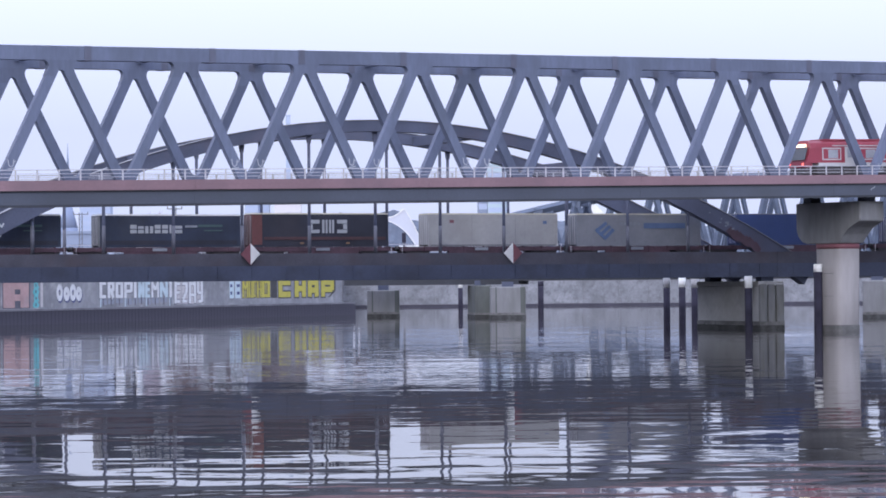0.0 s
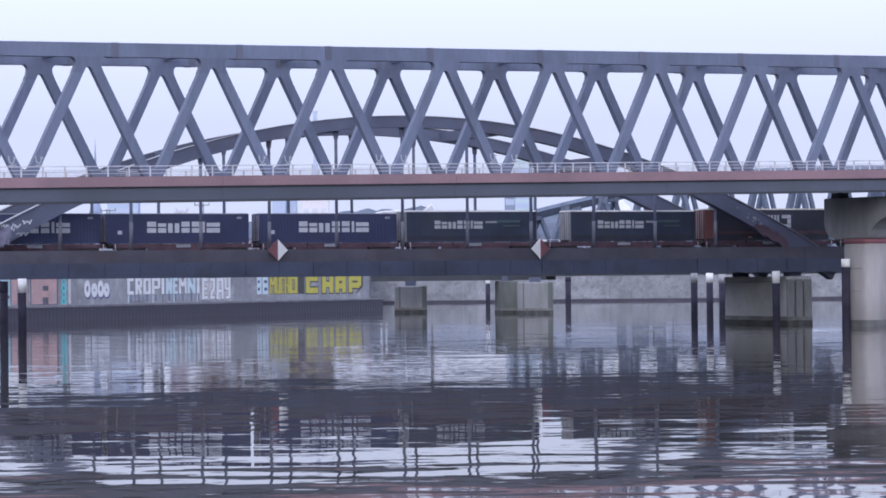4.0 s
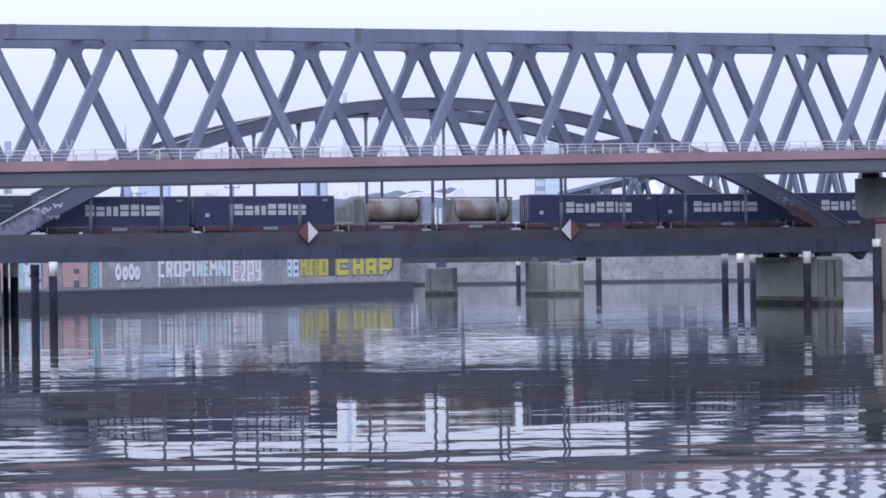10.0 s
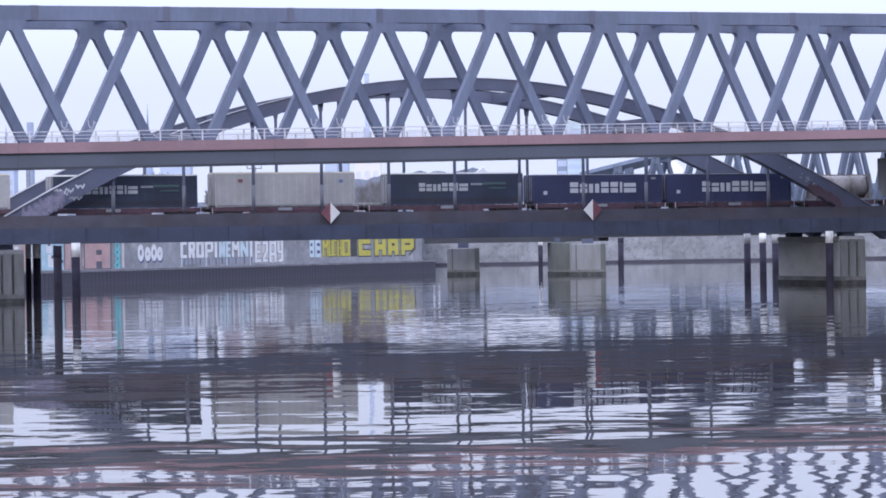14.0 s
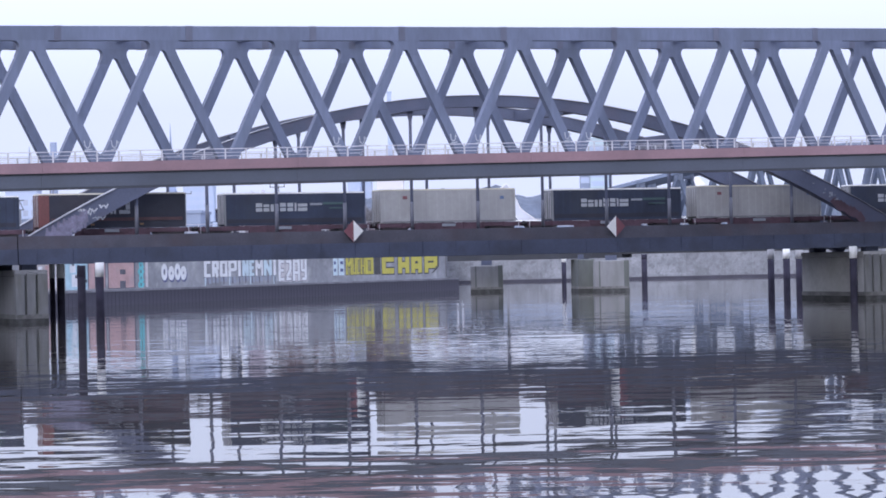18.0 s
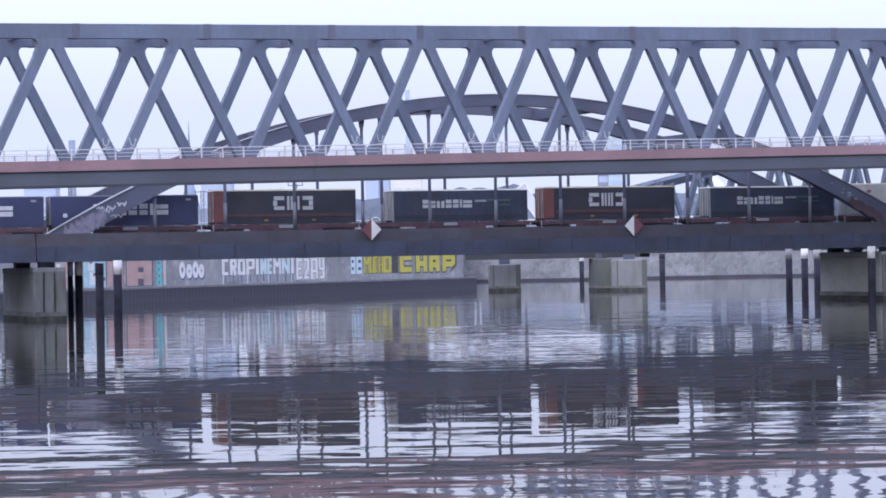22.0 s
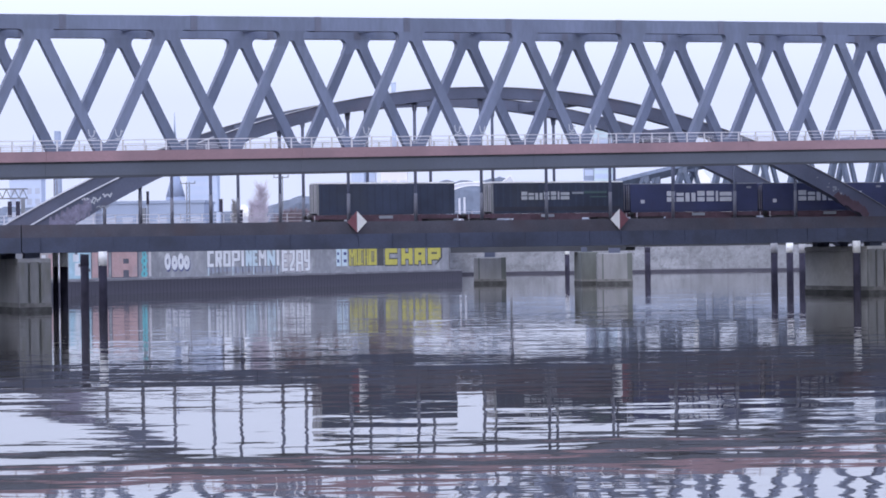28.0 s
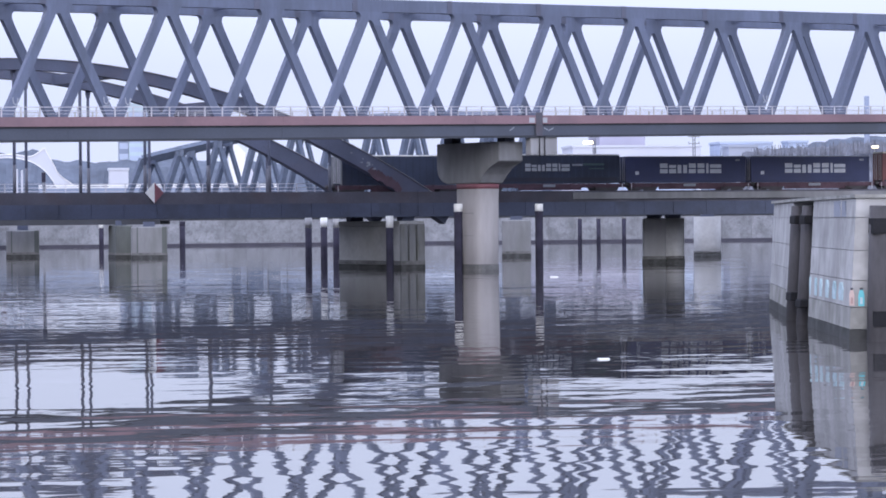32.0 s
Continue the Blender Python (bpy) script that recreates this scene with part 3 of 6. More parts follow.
for y in (0, AW):
    n = 40
    bm, cap = B(), B()
    rings = []
    for i in range(n + 1):
        s = -0.5 + 93.0 * i / n
        g = -2 * 0.00644 * (s - 46)
        ln = math.hypot(1, g)
        th = 1.08 + 0.95 * abs((s - 45.1) / 46) ** 2
        z = arch_z(s)
        dx, dz = g / ln * th, -th / ln
        rings.append([bm.verts.new(c) for c in ((s, y - 0.6, z), (s, y + 0.6, z), (s + dx, y + 0.6, z + dz), (s + dx, y - 0.6, z + dz))])
    for a, b in zip(rings, rings[1:]):
        for i in range(4):
            bm.faces.new((a[i], a[(i + 1) % 4], b[(i + 1) % 4], b[i]))
    bm.faces.new(rings[0])
    bm.faces.new(rings[-1])
    rib = part("arch_rib", bm, ARCH_STEEL, arch)
    # flange colour is paler than the rib to make it look sunlit
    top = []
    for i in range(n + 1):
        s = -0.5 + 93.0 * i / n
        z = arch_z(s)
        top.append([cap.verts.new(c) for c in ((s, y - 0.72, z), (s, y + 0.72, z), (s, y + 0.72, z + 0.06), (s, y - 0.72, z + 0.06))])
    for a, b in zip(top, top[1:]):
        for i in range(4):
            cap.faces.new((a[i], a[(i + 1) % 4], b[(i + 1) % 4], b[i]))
    part("top_flange", cap, ARCH_TOP, rib, "top flange coloured pale as if sunlit")
    for k in range(11):
        s = 10.55 + 6.78 * k
        bm = tube(B(), (s, y, 7.0), (s, y, arch_z(s) - 1.0), 0.16, 8)
        h = part("hanger", bm, ARCH_STEEL, arch)
        z0 = 10.6
        part("sleeve", tube(B(), (s, y, 7.9), (s, y, z0), 0.18, 8), SLEEVE, h, "pale painted lower sleeve")
        bm = prism(B(), [(s - 0.18, arch_z(s) - 1.9), (s + 0.18, arch_z(s) - 1.9), (s + 0.3, arch_z(s) - 1.0), (s - 0.3, arch_z(s) - 1.0)], y - 0.1, y + 0.1)
        part("hanger_plate", bm, ARCH_STEEL, arch)
for s in (24.0, 37.6, 54.4, 68.0):
    part("wind_strut", box(B(), s - 0.5, s + 0.5, 0.6, AW - 0.6, arch_z(s) - 1.2, arch_z(s) - 0.2), ARCH_STEEL, arch)
D0, D1 = -70.0, 520.0
# the spans past the arch turn slightly towards the near bank
BEND_S, BEND_Y, BEND_A = 88.0, 3.4, -9.0
BEND_S2, BEND_A2 = 120.0, -4.0


def turn_at(s, angle):
    return Matrix.Translation((s, BEND_Y, 0)) @ Matrix.Rotation(radians(angle), 4, "Z") @ Matrix.Translation((-s, -BEND_Y, 0))


def deck_turn(s):
    m = Matrix()
    if s > BEND_S:
        m = turn_at(BEND_S, BEND_A)
    if s > BEND_S2:
        m = m @ turn_at(BEND_S2, BEND_A2)
    return m


def on_deck(ob, s):
    ob.matrix_basis = deck_turn(s)
    return ob


for a, b in ((D0, -0.9), (-0.8, 88.6), (88.7, 119.9), (120.05, 160.0), (160.1, D1)):
    for y0, y1 in ((-1.0, -0.55), (AW + 0.55, AW + 1.0)):
        bm = B()
        box(bm, a, b, y0, y1, 6.75, 7.92)
        on_deck(part("edge_beam", bm, DECK_EDGE, arch), a)
        bm = B()
        box(bm, a, b, y0 - 0.18, y1 + 0.1, 5.5, 6.75)
        box(bm, a, b, y0 - 0.32, y1 + 0.2, 5.34, 5.5)
        x = a + 1.7
        while x < b:
            box(bm, x - 0.05, x + 0.05, y0 - 0.26, y0 - 0.17, 5.5, 6.72)
            x += 3.4
        on_deck(part("plate_girder", bm, DECK_GIRDER, arch), a)
    on_deck(part("deck_slab", box(B(), a, b, -0.55, AW + 0.55, 6.6, 7.2), CONCRETE_DARK, arch), a)
for a, b, z in ((D0, 89.0, 7.38), (87.0, 121.0, 7.376), (119.0, D1, 7.372)):
    on_deck(part("ballast_bed", box(B(), a, b, 1.2, AW - 1.2, 7.2, z), BALLAST, arch), a + 1.1)
for y in (2.68, 4.12, 9.0, 10.44):
    for a, b in ((D0, 88.0), (88.0, 120.0), (120.0, D1)):
        on_deck(part("rail", box(B(), a, b, y - 0.04, y + 0.04, 7.38, 7.55), RAIL_STEEL, arch), a + 0.1)
for a, b in ((106.0, 119.95), (120.0, D1)):
    on_deck(part("coping", box(B(), a, b, -1.35, -1.0, 7.05, 7.74), CONCRETE_DARK, arch, "grey concrete coping"), a + 0.1)
post = mesh_of("railing_post", box(B(), -0.04, 0.04, -0.04, 0.04, 7.9, 9.0), RAILING)
x = -30.0
while x < 88:
    piece("railing_post", post, arch, Matrix.Translation((x, AW + 0.8, 0)))
    x += 2.2
for z in (9.0, 8.6, 8.25):
    part("railing_bar", box(B(), -32, 88, AW + 0.78, AW + 0.82, z - 0.03, z + 0.03), RAILING, arch)


def diamond(s, left, right):
    d = thing("navigation_sign", ARCH @ Matrix.Translation((s, -1.35, 7.88)), "red and white diamond navigation sign on the bridge edge", "sign", "navigation signs")
    part("half_panel", prism(B(), [(-0.98, 0), (0, -1.02), (0, 1.02)], -0.03, 0.03), left, d)
    part("half_panel", prism(B(), [(0.98, 0), (0, 1.02), (0, -1.02)], -0.03, 0.03), right, d)
    part("bracket", box(B(), -0.06, 0.06, 0.03, 0.4, -0.5, 0.5), DECK_EDGE, d)


diamond(31.27, DULL_RED, WHITE_PAINT)
diamond(58.4, WHITE_PAINT, DULL_RED)


def arch_pier(s, w, y0, y1, top, name_label, m):
    p = thing("bridge_pier", ARCH @ Matrix.Translation((s, 0, 0)), name_label, "bridge pier", "arch bridge piers")
    part("pier_shaft", box(B(), -w, w, y0, y1, -2.5, top - 0.5), m, p, bevel=0.1)
    for k, (x0, x1) in enumerate(((-w, -0.42 * w), (-0.3 * w, 0.25 * w), (0.38 * w, w))):
        part("pilaster", box(B(), x0, x1, y0 - 0.28, y0 + 0.1, 0.4, top - 0.3), PILASTER, p, "streaked pale concrete pilaster", 0.06)
    # darker panel between the pilasters
    part("recess", box(B(), -w + 0.05, w - 0.05, y0 - 0.02, y0 + 0.1, 0.4, top - 0.5), ALGAE_CONC, p, "dark panel in the recess between the pilasters")
    part("pier_cap", box(B(), -w - 0.03, w + 0.03, y0 - 0.05, y1 + 0.05, top - 0.5, top), m, p, bevel=0.06)
    part("tide_mark", box(B(), -w - 0.02, w + 0.02, y0 - 0.31, y1 + 0.05, -0.5, 0.4), TIDE, p, "dark wet tide mark", 0.03)
    part("damp_band", box(B(), -w - 0.015, w + 0.015, y0 - 0.295, y1 + 0.04, 0.4, 0.8), DAMP, p)
    for y in (0.2, 11.6):
        part("bearing", box(B(), -0.7, 0.7, y - 0.6, y + 0.6, top, 5.35), DECK_GIRDER, p)


arch_pier(0.3, 1.5, -1.1, 13.5, 4.85, "grimy concrete pier with streaked pilasters under the arch bridge", CONCRETE_DARK)
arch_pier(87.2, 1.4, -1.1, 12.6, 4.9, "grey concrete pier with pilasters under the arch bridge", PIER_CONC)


# ---- other piers and the bridge behind ----
def plain_pier(x, y, w, d, top, turn, round_end=False, m=None):
    p = thing("bridge_pier", pose(x, y, 0, 0, 0, turn), "pale concrete bridge pier standing in the water", "bridge pier", "rear bridge piers")
    bm = B()
    if round_end:
        tube(bm, (0, 0, -2), (0, 0, top), w, 20)
    else:
        box(bm, -w, w, -d, d, -2, top)
    part("pier_shaft", bm, m or CONCRETE, p, bevel=0 if round_end else 0.15)
    if w > 2.3:
        # groove and right edge are flat strips of a darker concrete
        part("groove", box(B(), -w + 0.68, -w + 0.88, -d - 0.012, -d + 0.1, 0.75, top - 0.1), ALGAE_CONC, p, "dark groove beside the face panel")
        part("side_strip", box(B(), w - 0.72, w - 0.04, -d - 0.015, -d + 0.1, 0.75, top - 0.05), ALGAE_CONC, p, "dark strip along the edge of the face")
    bm = B()
    if round_end:
        tube(bm, (0, 0, -0.4), (0, 0, 0.42), w + 0.03, 20)
    else:
        box(bm, -w - 0.03, w + 0.03, -d - 0.03, d + 0.03, -0.4, 0.42)
    part("tide_mark", bm, TIDE, p, "dark wet tide mark")
    bm = B()
    if round_end:
        tube(bm, (0, 0, 0.42), (0, 0, 0.75), w + 0.02, 20)
    else:
        box(bm, -w - 0.02, w + 0.02, -d - 0.02, d + 0.02, 0.42, 0.75)
    part("damp_band", bm, DAMP, p)
    part("bearing", box(B(), -0.8, 0.8, -0.5, 0.5, top, top + 0.7), DECK_GIRDER, p)


plain_pier(-1.2, 420, 2.4, 1.5, 4.0, 0, m=CONCRETE_DARK)
plain_pier(12.65, 404, 1.25, 4.0, 4.6, 6, m=ALGAE_CONC)
plain_pier(16.3, 396, 2.45, 1.5, 4.4, 0, m=CONCRETE_DARK)
plain_pier(63.5, 368, 1.9, 1.4, 4.9, -10, m=CONCRETE_DARK)
plain_pier(68.4, 306.6, 1.25, 1.3, 4.95, -10, m=CONCRETE)
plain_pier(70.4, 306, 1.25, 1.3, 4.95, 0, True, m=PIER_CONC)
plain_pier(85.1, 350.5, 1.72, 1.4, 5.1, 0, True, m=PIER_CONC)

REAR = pose(-6.0, 412.0, 0, 0, 0, -16.0)
rear = thing("rear_bridge", REAR, "old grey steel truss bridge behind the railway bridge", "bridge")
# base set near black to hold down the direct sun on these girders
part("plate_girder", box(B(), 0, 26, -3, 3, 4.7, 6.6), GIRDER_DARK, rear)
part("plate_girder", box(B(), 26.05, 120, -3, 3, 5.2, 6.9), GIRDER_DARK, rear)
for y, r in ((-3.5, 0.54), (3.5, 0.44)):
    base, pan = 20.8, 5.5
    tops = [(base + 2.8 + pan * k, 14.0 + 5.5 * math.sin(min(1.0, k / 7) * math.pi / 2)) for k in range(11)]
    lows = [(base + pan * k, 7.0) for k in range(12)]
    for a, b in zip(tops, tops[1:]):
        part("top_chord", tube(B(), (a[0], y, a[1]), (b[0], y, b[1]), r, 4), REAR_STEEL, rear)
    for k in range(11):
        part("diagonal", tube(B(), (lows[k][0], y, lows[k][1]), (tops[k][0], y, tops[k][1]), r, 4), REAR_STEEL, rear)
        part("diagonal", tube(B(), (tops[k][0], y, tops[k][1]), (lows[k + 1][0], y, lows[k + 1][1]), r * 0.85, 4), REAR_STEEL, rear)
    for k in range(1, 11):
        q = tops[k]
        part("gusset_plate", prism(B(), [(q[0] - 0.55, q[1] - 0.9), (q[0] + 0.55, q[1] - 0.9), (q[0] + 0.7, q[1] + 0.2), (q[0] - 0.7, q[1] + 0.2)], y - r * 0.8, y + r * 0.8), REAR_STEEL, rear)
    part("bottom_chord", box(B(), base, base + 11 * pan, y - 0.4, y + 0.4, 6.8, 7.5), REAR_STEEL, rear)
for k in range(0, 11, 2):
    x, z = base + 2.8 + pan * k, 13.9 + 5.5 * math.sin(min(1.0, k / 7) * math.pi / 2)
    part("portal_beam", box(B(), x - 0.3, x + 0.3, -3.1, 3.1, z - 0.5, z), REAR_STEEL, rear)


# ---- mooring poles ----
def pole(x, y, r, top, dark, cap):
    p = thing("mooring_pole", pose(x, y, 0), "dark tarred mooring pole with a pale painted cap", "pole", "mooring poles")
    part("shaft", tube(B(), (0, 0, -2), (0, 0, dark), r, 14), TIMBER_POLE, p)
    part("cap", tube(B(), (0, 0, dark), (0, 0, top), r * 1.04, 14), cap, p)


for x, y, r, top, dark, cap in ((-41.6, 264.8, 0.26, 5.63, 4.03, WHITE_CAP), (-40.7, 264.1, 0.36, 5.63, 4.03, WHITE_CAP), (-35.2, 239.9, 0.36, 5.15, 4.2, TIMBER_POLE), (-35.9, 256.0, 0.38, 5.4, 4.1, WHITE_CAP),
                              (31.1, 318.6, 0.38, 5.45, 4.22, GREY_CAP), (34.05, 330.2, 0.40, 5.45, 4.25, WHITE_CAP), (36.4, 338.1, 0.44, 5.23, 4.15, GREY_CAP), (36.1, 285.0, 0.38, 5.44, 4.23, WHITE_CAP),
                              (41.5, 274.0, 0.42, 6.54, 5.76, WHITE_CAP), (50.4, 278.7, 0.40, 6.51, 5.77, WHITE_CAP), (92.7, 473.5, 0.36, 5.6, 4.9, GREY_CAP), (95.4, 470.8, 0.36, 5.6, 4.9, GREY_CAP),
                              (99.0, 467.0, 0.36, 5.6, 4.9, GREY_CAP), (26.3, 497.0, 0.5, 5.15, 4.3, TIMBER_POLE), (12.0, 490.3, 0.4, 5.26, 4.09, WHITE_CAP)):
    pole(x, y, r, top, dark, cap)


# ---- quays ----
def wall_run(name, a, b, thick, z0, z1, material, label, kind="structure", bevel=0.0):
    a, b = Vector((*a, 0)), Vector((*b, 0))
    ang = math.degrees(math.atan2(b.y - a.y, b.x - a.x))
    return solo(name, box(B(), 0, (b - a).length, 0, thick, z0, z1), material, label, "wall", kind=kind, m=pose(a.x, a.y, 0, 0, 0, ang), bevel=bevel)


QUAY_A, QUAY_B = (-71.04, 317.5), (-5.83, 454.8)
qa = Vector((*QUAY_A, 0))
QANG = math.degrees(math.atan2(QUAY_B[1] - QUAY_A[1], QUAY_B[0] - QUAY_A[0]))
QLEN = math.hypot(QUAY_B[0] - QUAY_A[0], QUAY_B[1] - QUAY_A[1])
quay = tagged(new("quay_sheet_piling"), "dark rusty sheet piling of a quay", "quay wall", kind="structure")
quay.matrix_world = pose(QUAY_A[0], QUAY_A[1], 0, 0, 0, QANG)
part("capping_beam", box(B(), 0, QLEN, -0.1, 2.5, 1.75, 2.02), QUAY_CAP, quay)
pile = mesh_of("sheet_pile", prism(B(), [(0, -2), (0.82, -2), (0.82, 1.75), (0, 1.75)], -0.03, 0.5), SHEET_PILE)
infill = part("piling_back", box(B(), 0, QLEN, 0.0, 3.0, -2, 1.75), SHEET_PILE, quay)
x = 0.0
while x < QLEN - 0.7:
    piece("sheet_pile", pile, quay, Matrix.Translation((x, 0, 0)))
    x += 0.9
graffiti_wall = solo("graffiti_wall", box(B(), 0, QLEN - 0.3, 2.2, 3.0, 2.02, 6.6), QUAY_WALL, "pale concrete quay wall covered with graffiti", "wall", kind="structure", m=quay.matrix_world.copy())
solo("quay_ground", box(B(), -40, QLEN, 3.0, 90, -2, 5.2), BALLAST, "dark ground behind the quay wall", "ground", kind="structure", m=quay.matrix_world.copy())

far_wall = wall_run("far_quay_wall", (-140, 586), (260, 579), 6, -2, 6.1, CONCRETE_PALE, "long pale concrete quay wall across the water")
fw = far_wall.matrix_world.copy()
random.seed(14)
x = 0.0
while x < 395:
    w = random.uniform(5.5, 7.5)
    piece("wall_panel", mesh_of("wall_panel", box(B(), x + 0.05, x + w - 0.05, -0.12, 0.02, 0.55, 5.9), FAR_PANEL), far_wall)
    x += w
wall_run("far_wall_foot", (-140, 585.6), (260, 578.6), 0.5, -2, 0.5, SHEET_PILE, "dark wet foot of the far quay wall")

# ground beyond the far wall
solo("ground", box(B(), -2500, 2500, 592.2, 4000, -2, 6.0), BALLAST, "flat grey land behind the water", "ground", kind="structure")

# ---- near masonry wall ----
P = [(44.4, 170.0), (40.85, 152.5), (37.05, 134.5)]
Q = [(35.2, 124.5), (32.8, 109.8), (70.0, 100.0)]


def slab(name, pts, thick, z0, z1, material, parent):
    bm = B()
    n = len(pts)
    lean = 0.07
    rings = []
    for z in (z0, z1):
        out = -lean * (5.7 - z)
        fr = [(p[0] + out, p[1] + out * 0.5, z) for p in pts]
        bk = [(p[0] + thick, p[1] + 1.0, z) for p in pts]
        rings.append([bm.verts.new(v) for v in fr + bk[::-1]])
    lo, hi = rings
    bm.faces.new(lo[::-1])
    bm.faces.new(hi)
    for i in range(len(lo)):
        j = (i + 1) % len(lo)
        bm.faces.new((lo[i], lo[j], hi[j], hi[i]))
    return part(name, bm, material, parent)


near = tagged(new("abutment_wall"), "weathered concrete block abutment wall with timber fenders", "wall", kind="structure")
courses = [(-2, 0.45, TIDE), (0.47, 1.32, WALL_DIRTY), (1.345, 2.4, WALL_CONC), (2.425, 3.6, WALL_CONC), (3.625, 4.92, WALL_CONC), (4.945, 5.7, WALL_CONC)]
for z0, z1, m in courses:
    slab("wall_course", P[1:], 25, z0, z1, m, near)
    slab("wall_course", Q, 25, z0, z1, m, near)
slab("joint_core", [(40.93, 152.4), (37.13, 134.56)], 24, -2, 5.65, CONCRETE_DARK, near)
slab("joint_core", [(35.28, 124.44), (32.9, 109.9), (70, 100.2)], 24, -2, 5.65, CONCRETE_DARK, near)
slab("recess_wall", [(38.4, 135.5), (36.6, 124.0)], 22, -2, 5.6, CONCRETE_DARK, near)
slab("coping", [(40.7, 152.6), (36.95, 134.5), (35.1, 124.5), (32.7, 109.7), (70, 99.9)], 25, 5.72, 5.86, WALL_DIRTY, near)

# timber fenders, brackets and painted marks on the abutment
def lean_out(bm):
    for v in bm.verts:
        v.co.x -= 0.06 * (5.7 - v.co.z)
    return bm


for (x, y), w in (((36.5, 132.2), 0.34), ((35.6, 127.0), 0.36), ((36.4, 129.6), 0.24)):
    part("timber_fender", lean_out(tube(B(), (x + 0.12, y, -1.5), (x + 0.12, y, 5.5), w, 14)), FENDER, near, "grey weathered timber fender")
for x, y, z in ((36.3, 131.0, 4.85), (35.45, 126.2, 4.85), (35.45, 126.2, 1.0), (36.3, 131.0, 1.2)):
    part("fender_bracket", lean_out(box(B(), x - 0.34, x + 0.4, y - 0.6, y + 0.3, z - 0.2, z + 0.2)), IRON, near, bevel=0.04)
wall_mark = pose(35.2 - 0.27, 124.5 - 0.135, 0, 0, 0, math.degrees(math.atan2(-14.7, -2.4)))
tag = thing("wall_graffiti", wall_mark, "row of turquoise and white painted marks on the abutment wall", "graffiti")
for k, (u, w) in enumerate(((0.1, 0.5), (2.1, 0.85), (4.0, 0.9), (6.2, 1.15), (8.7, 1.2), (10.9, 1.45))):
    z0, h = 1.47 + 0.012 * k, 0.8 - 0.012 * k
    o = [(u, z0), (u + w, z0), (u + w, z0 + 0.62 * h), (u + 0.75 * w, z0 + h), (u + 0.25 * w, z0 + h), (u, z0 + 0.62 * h)]
    part("painted_mark", prism(B(), o, -0.03, 0.09), PALE_TURQUOISE if k % 3 != 1 else TURQUOISE_WASH, tag)
    part("white_belly", prism(B(), [(u + 0.3 * w, z0 + 0.08), (u + 0.75 * w, z0 + 0.08), (u + 0.65 * w, z0 + 0.55 * h), (u + 0.4 * w, z0 + 0.55 * h)], -0.036, -0.03), PAINT_ICE, tag)
for u0, u1 in ((7.6, 9.9), (10.4, 11.8)):
    part("faded_patch", prism(B(), [(u0, 4.97), (u1, 4.97), (u1 - 0.2, 5.62), (u0 + 0.1, 5.62)], 0.195, 0.35), SHADE_GREY, tag, "faded grey-blue patch")
corner = thing("corner_graffiti", pose(32.8 - 0.28, 109.8 - 0.14, 0, 0, 0, math.degrees(math.atan2(-9.8, 37.6))), "bright turquoise and pink painted marks on the wall corner", "graffiti")
for u, w, z, h, m in ((-0.08, 0.2, 1.4, 0.68, PINK_PAINT), (0.28, 0.24, 1.38, 0.7, TURQUOISE_BRIGHT)):
    o = [(u, z), (u + w, z), (u + w, z + 0.66 * h), (u + 0.7 * w, z + h), (u + 0.3 * w, z + h), (u, z + 0.66 * h)]
    part("painted_mark", prism(B(), o, -0.03, 0.09), m, corner)
    part("dark_cap", box(B(), u + 0.22 * w, u + 0.78 * w, -0.036, -0.03, z + 0.93 * h, z + 1.06 * h), PAINT_GREYBLACK, corner)
    part("pale_belly", box(B(), u + 0.3 * w, u + 0.7 * w, -0.036, -0.03, z + 0.12 * h, z + 0.5 * h), PAINT_ICE if m is not PINK_PAINT else PAINT_SALMON, corner)
post_near = thing("fender_post", pose(33.52, 108.8, 0), "dark timber fender post against the abutment wall", "post")
part("shaft", tube(B(), (-0.2, 0, -1.5), (0, 0, 5.4), 0.46, 14), FENDER, post_near)
for z in (0.9, 4.6):
    part("iron_clamp", box(B(), -0.47, 0.47, -0.5, 0.2, z - 0.3, z + 0.3), IRON, post_near)


# ---- graffiti on the quay wall ----
QM = quay.matrix_world.copy()


def paint(parent, name, u0, u1, z0, z1, m, proud=0.02):
    return part(name, box(B(), u0, u1, 2.2 - proud, 2.197, z0, z1), m, parent)


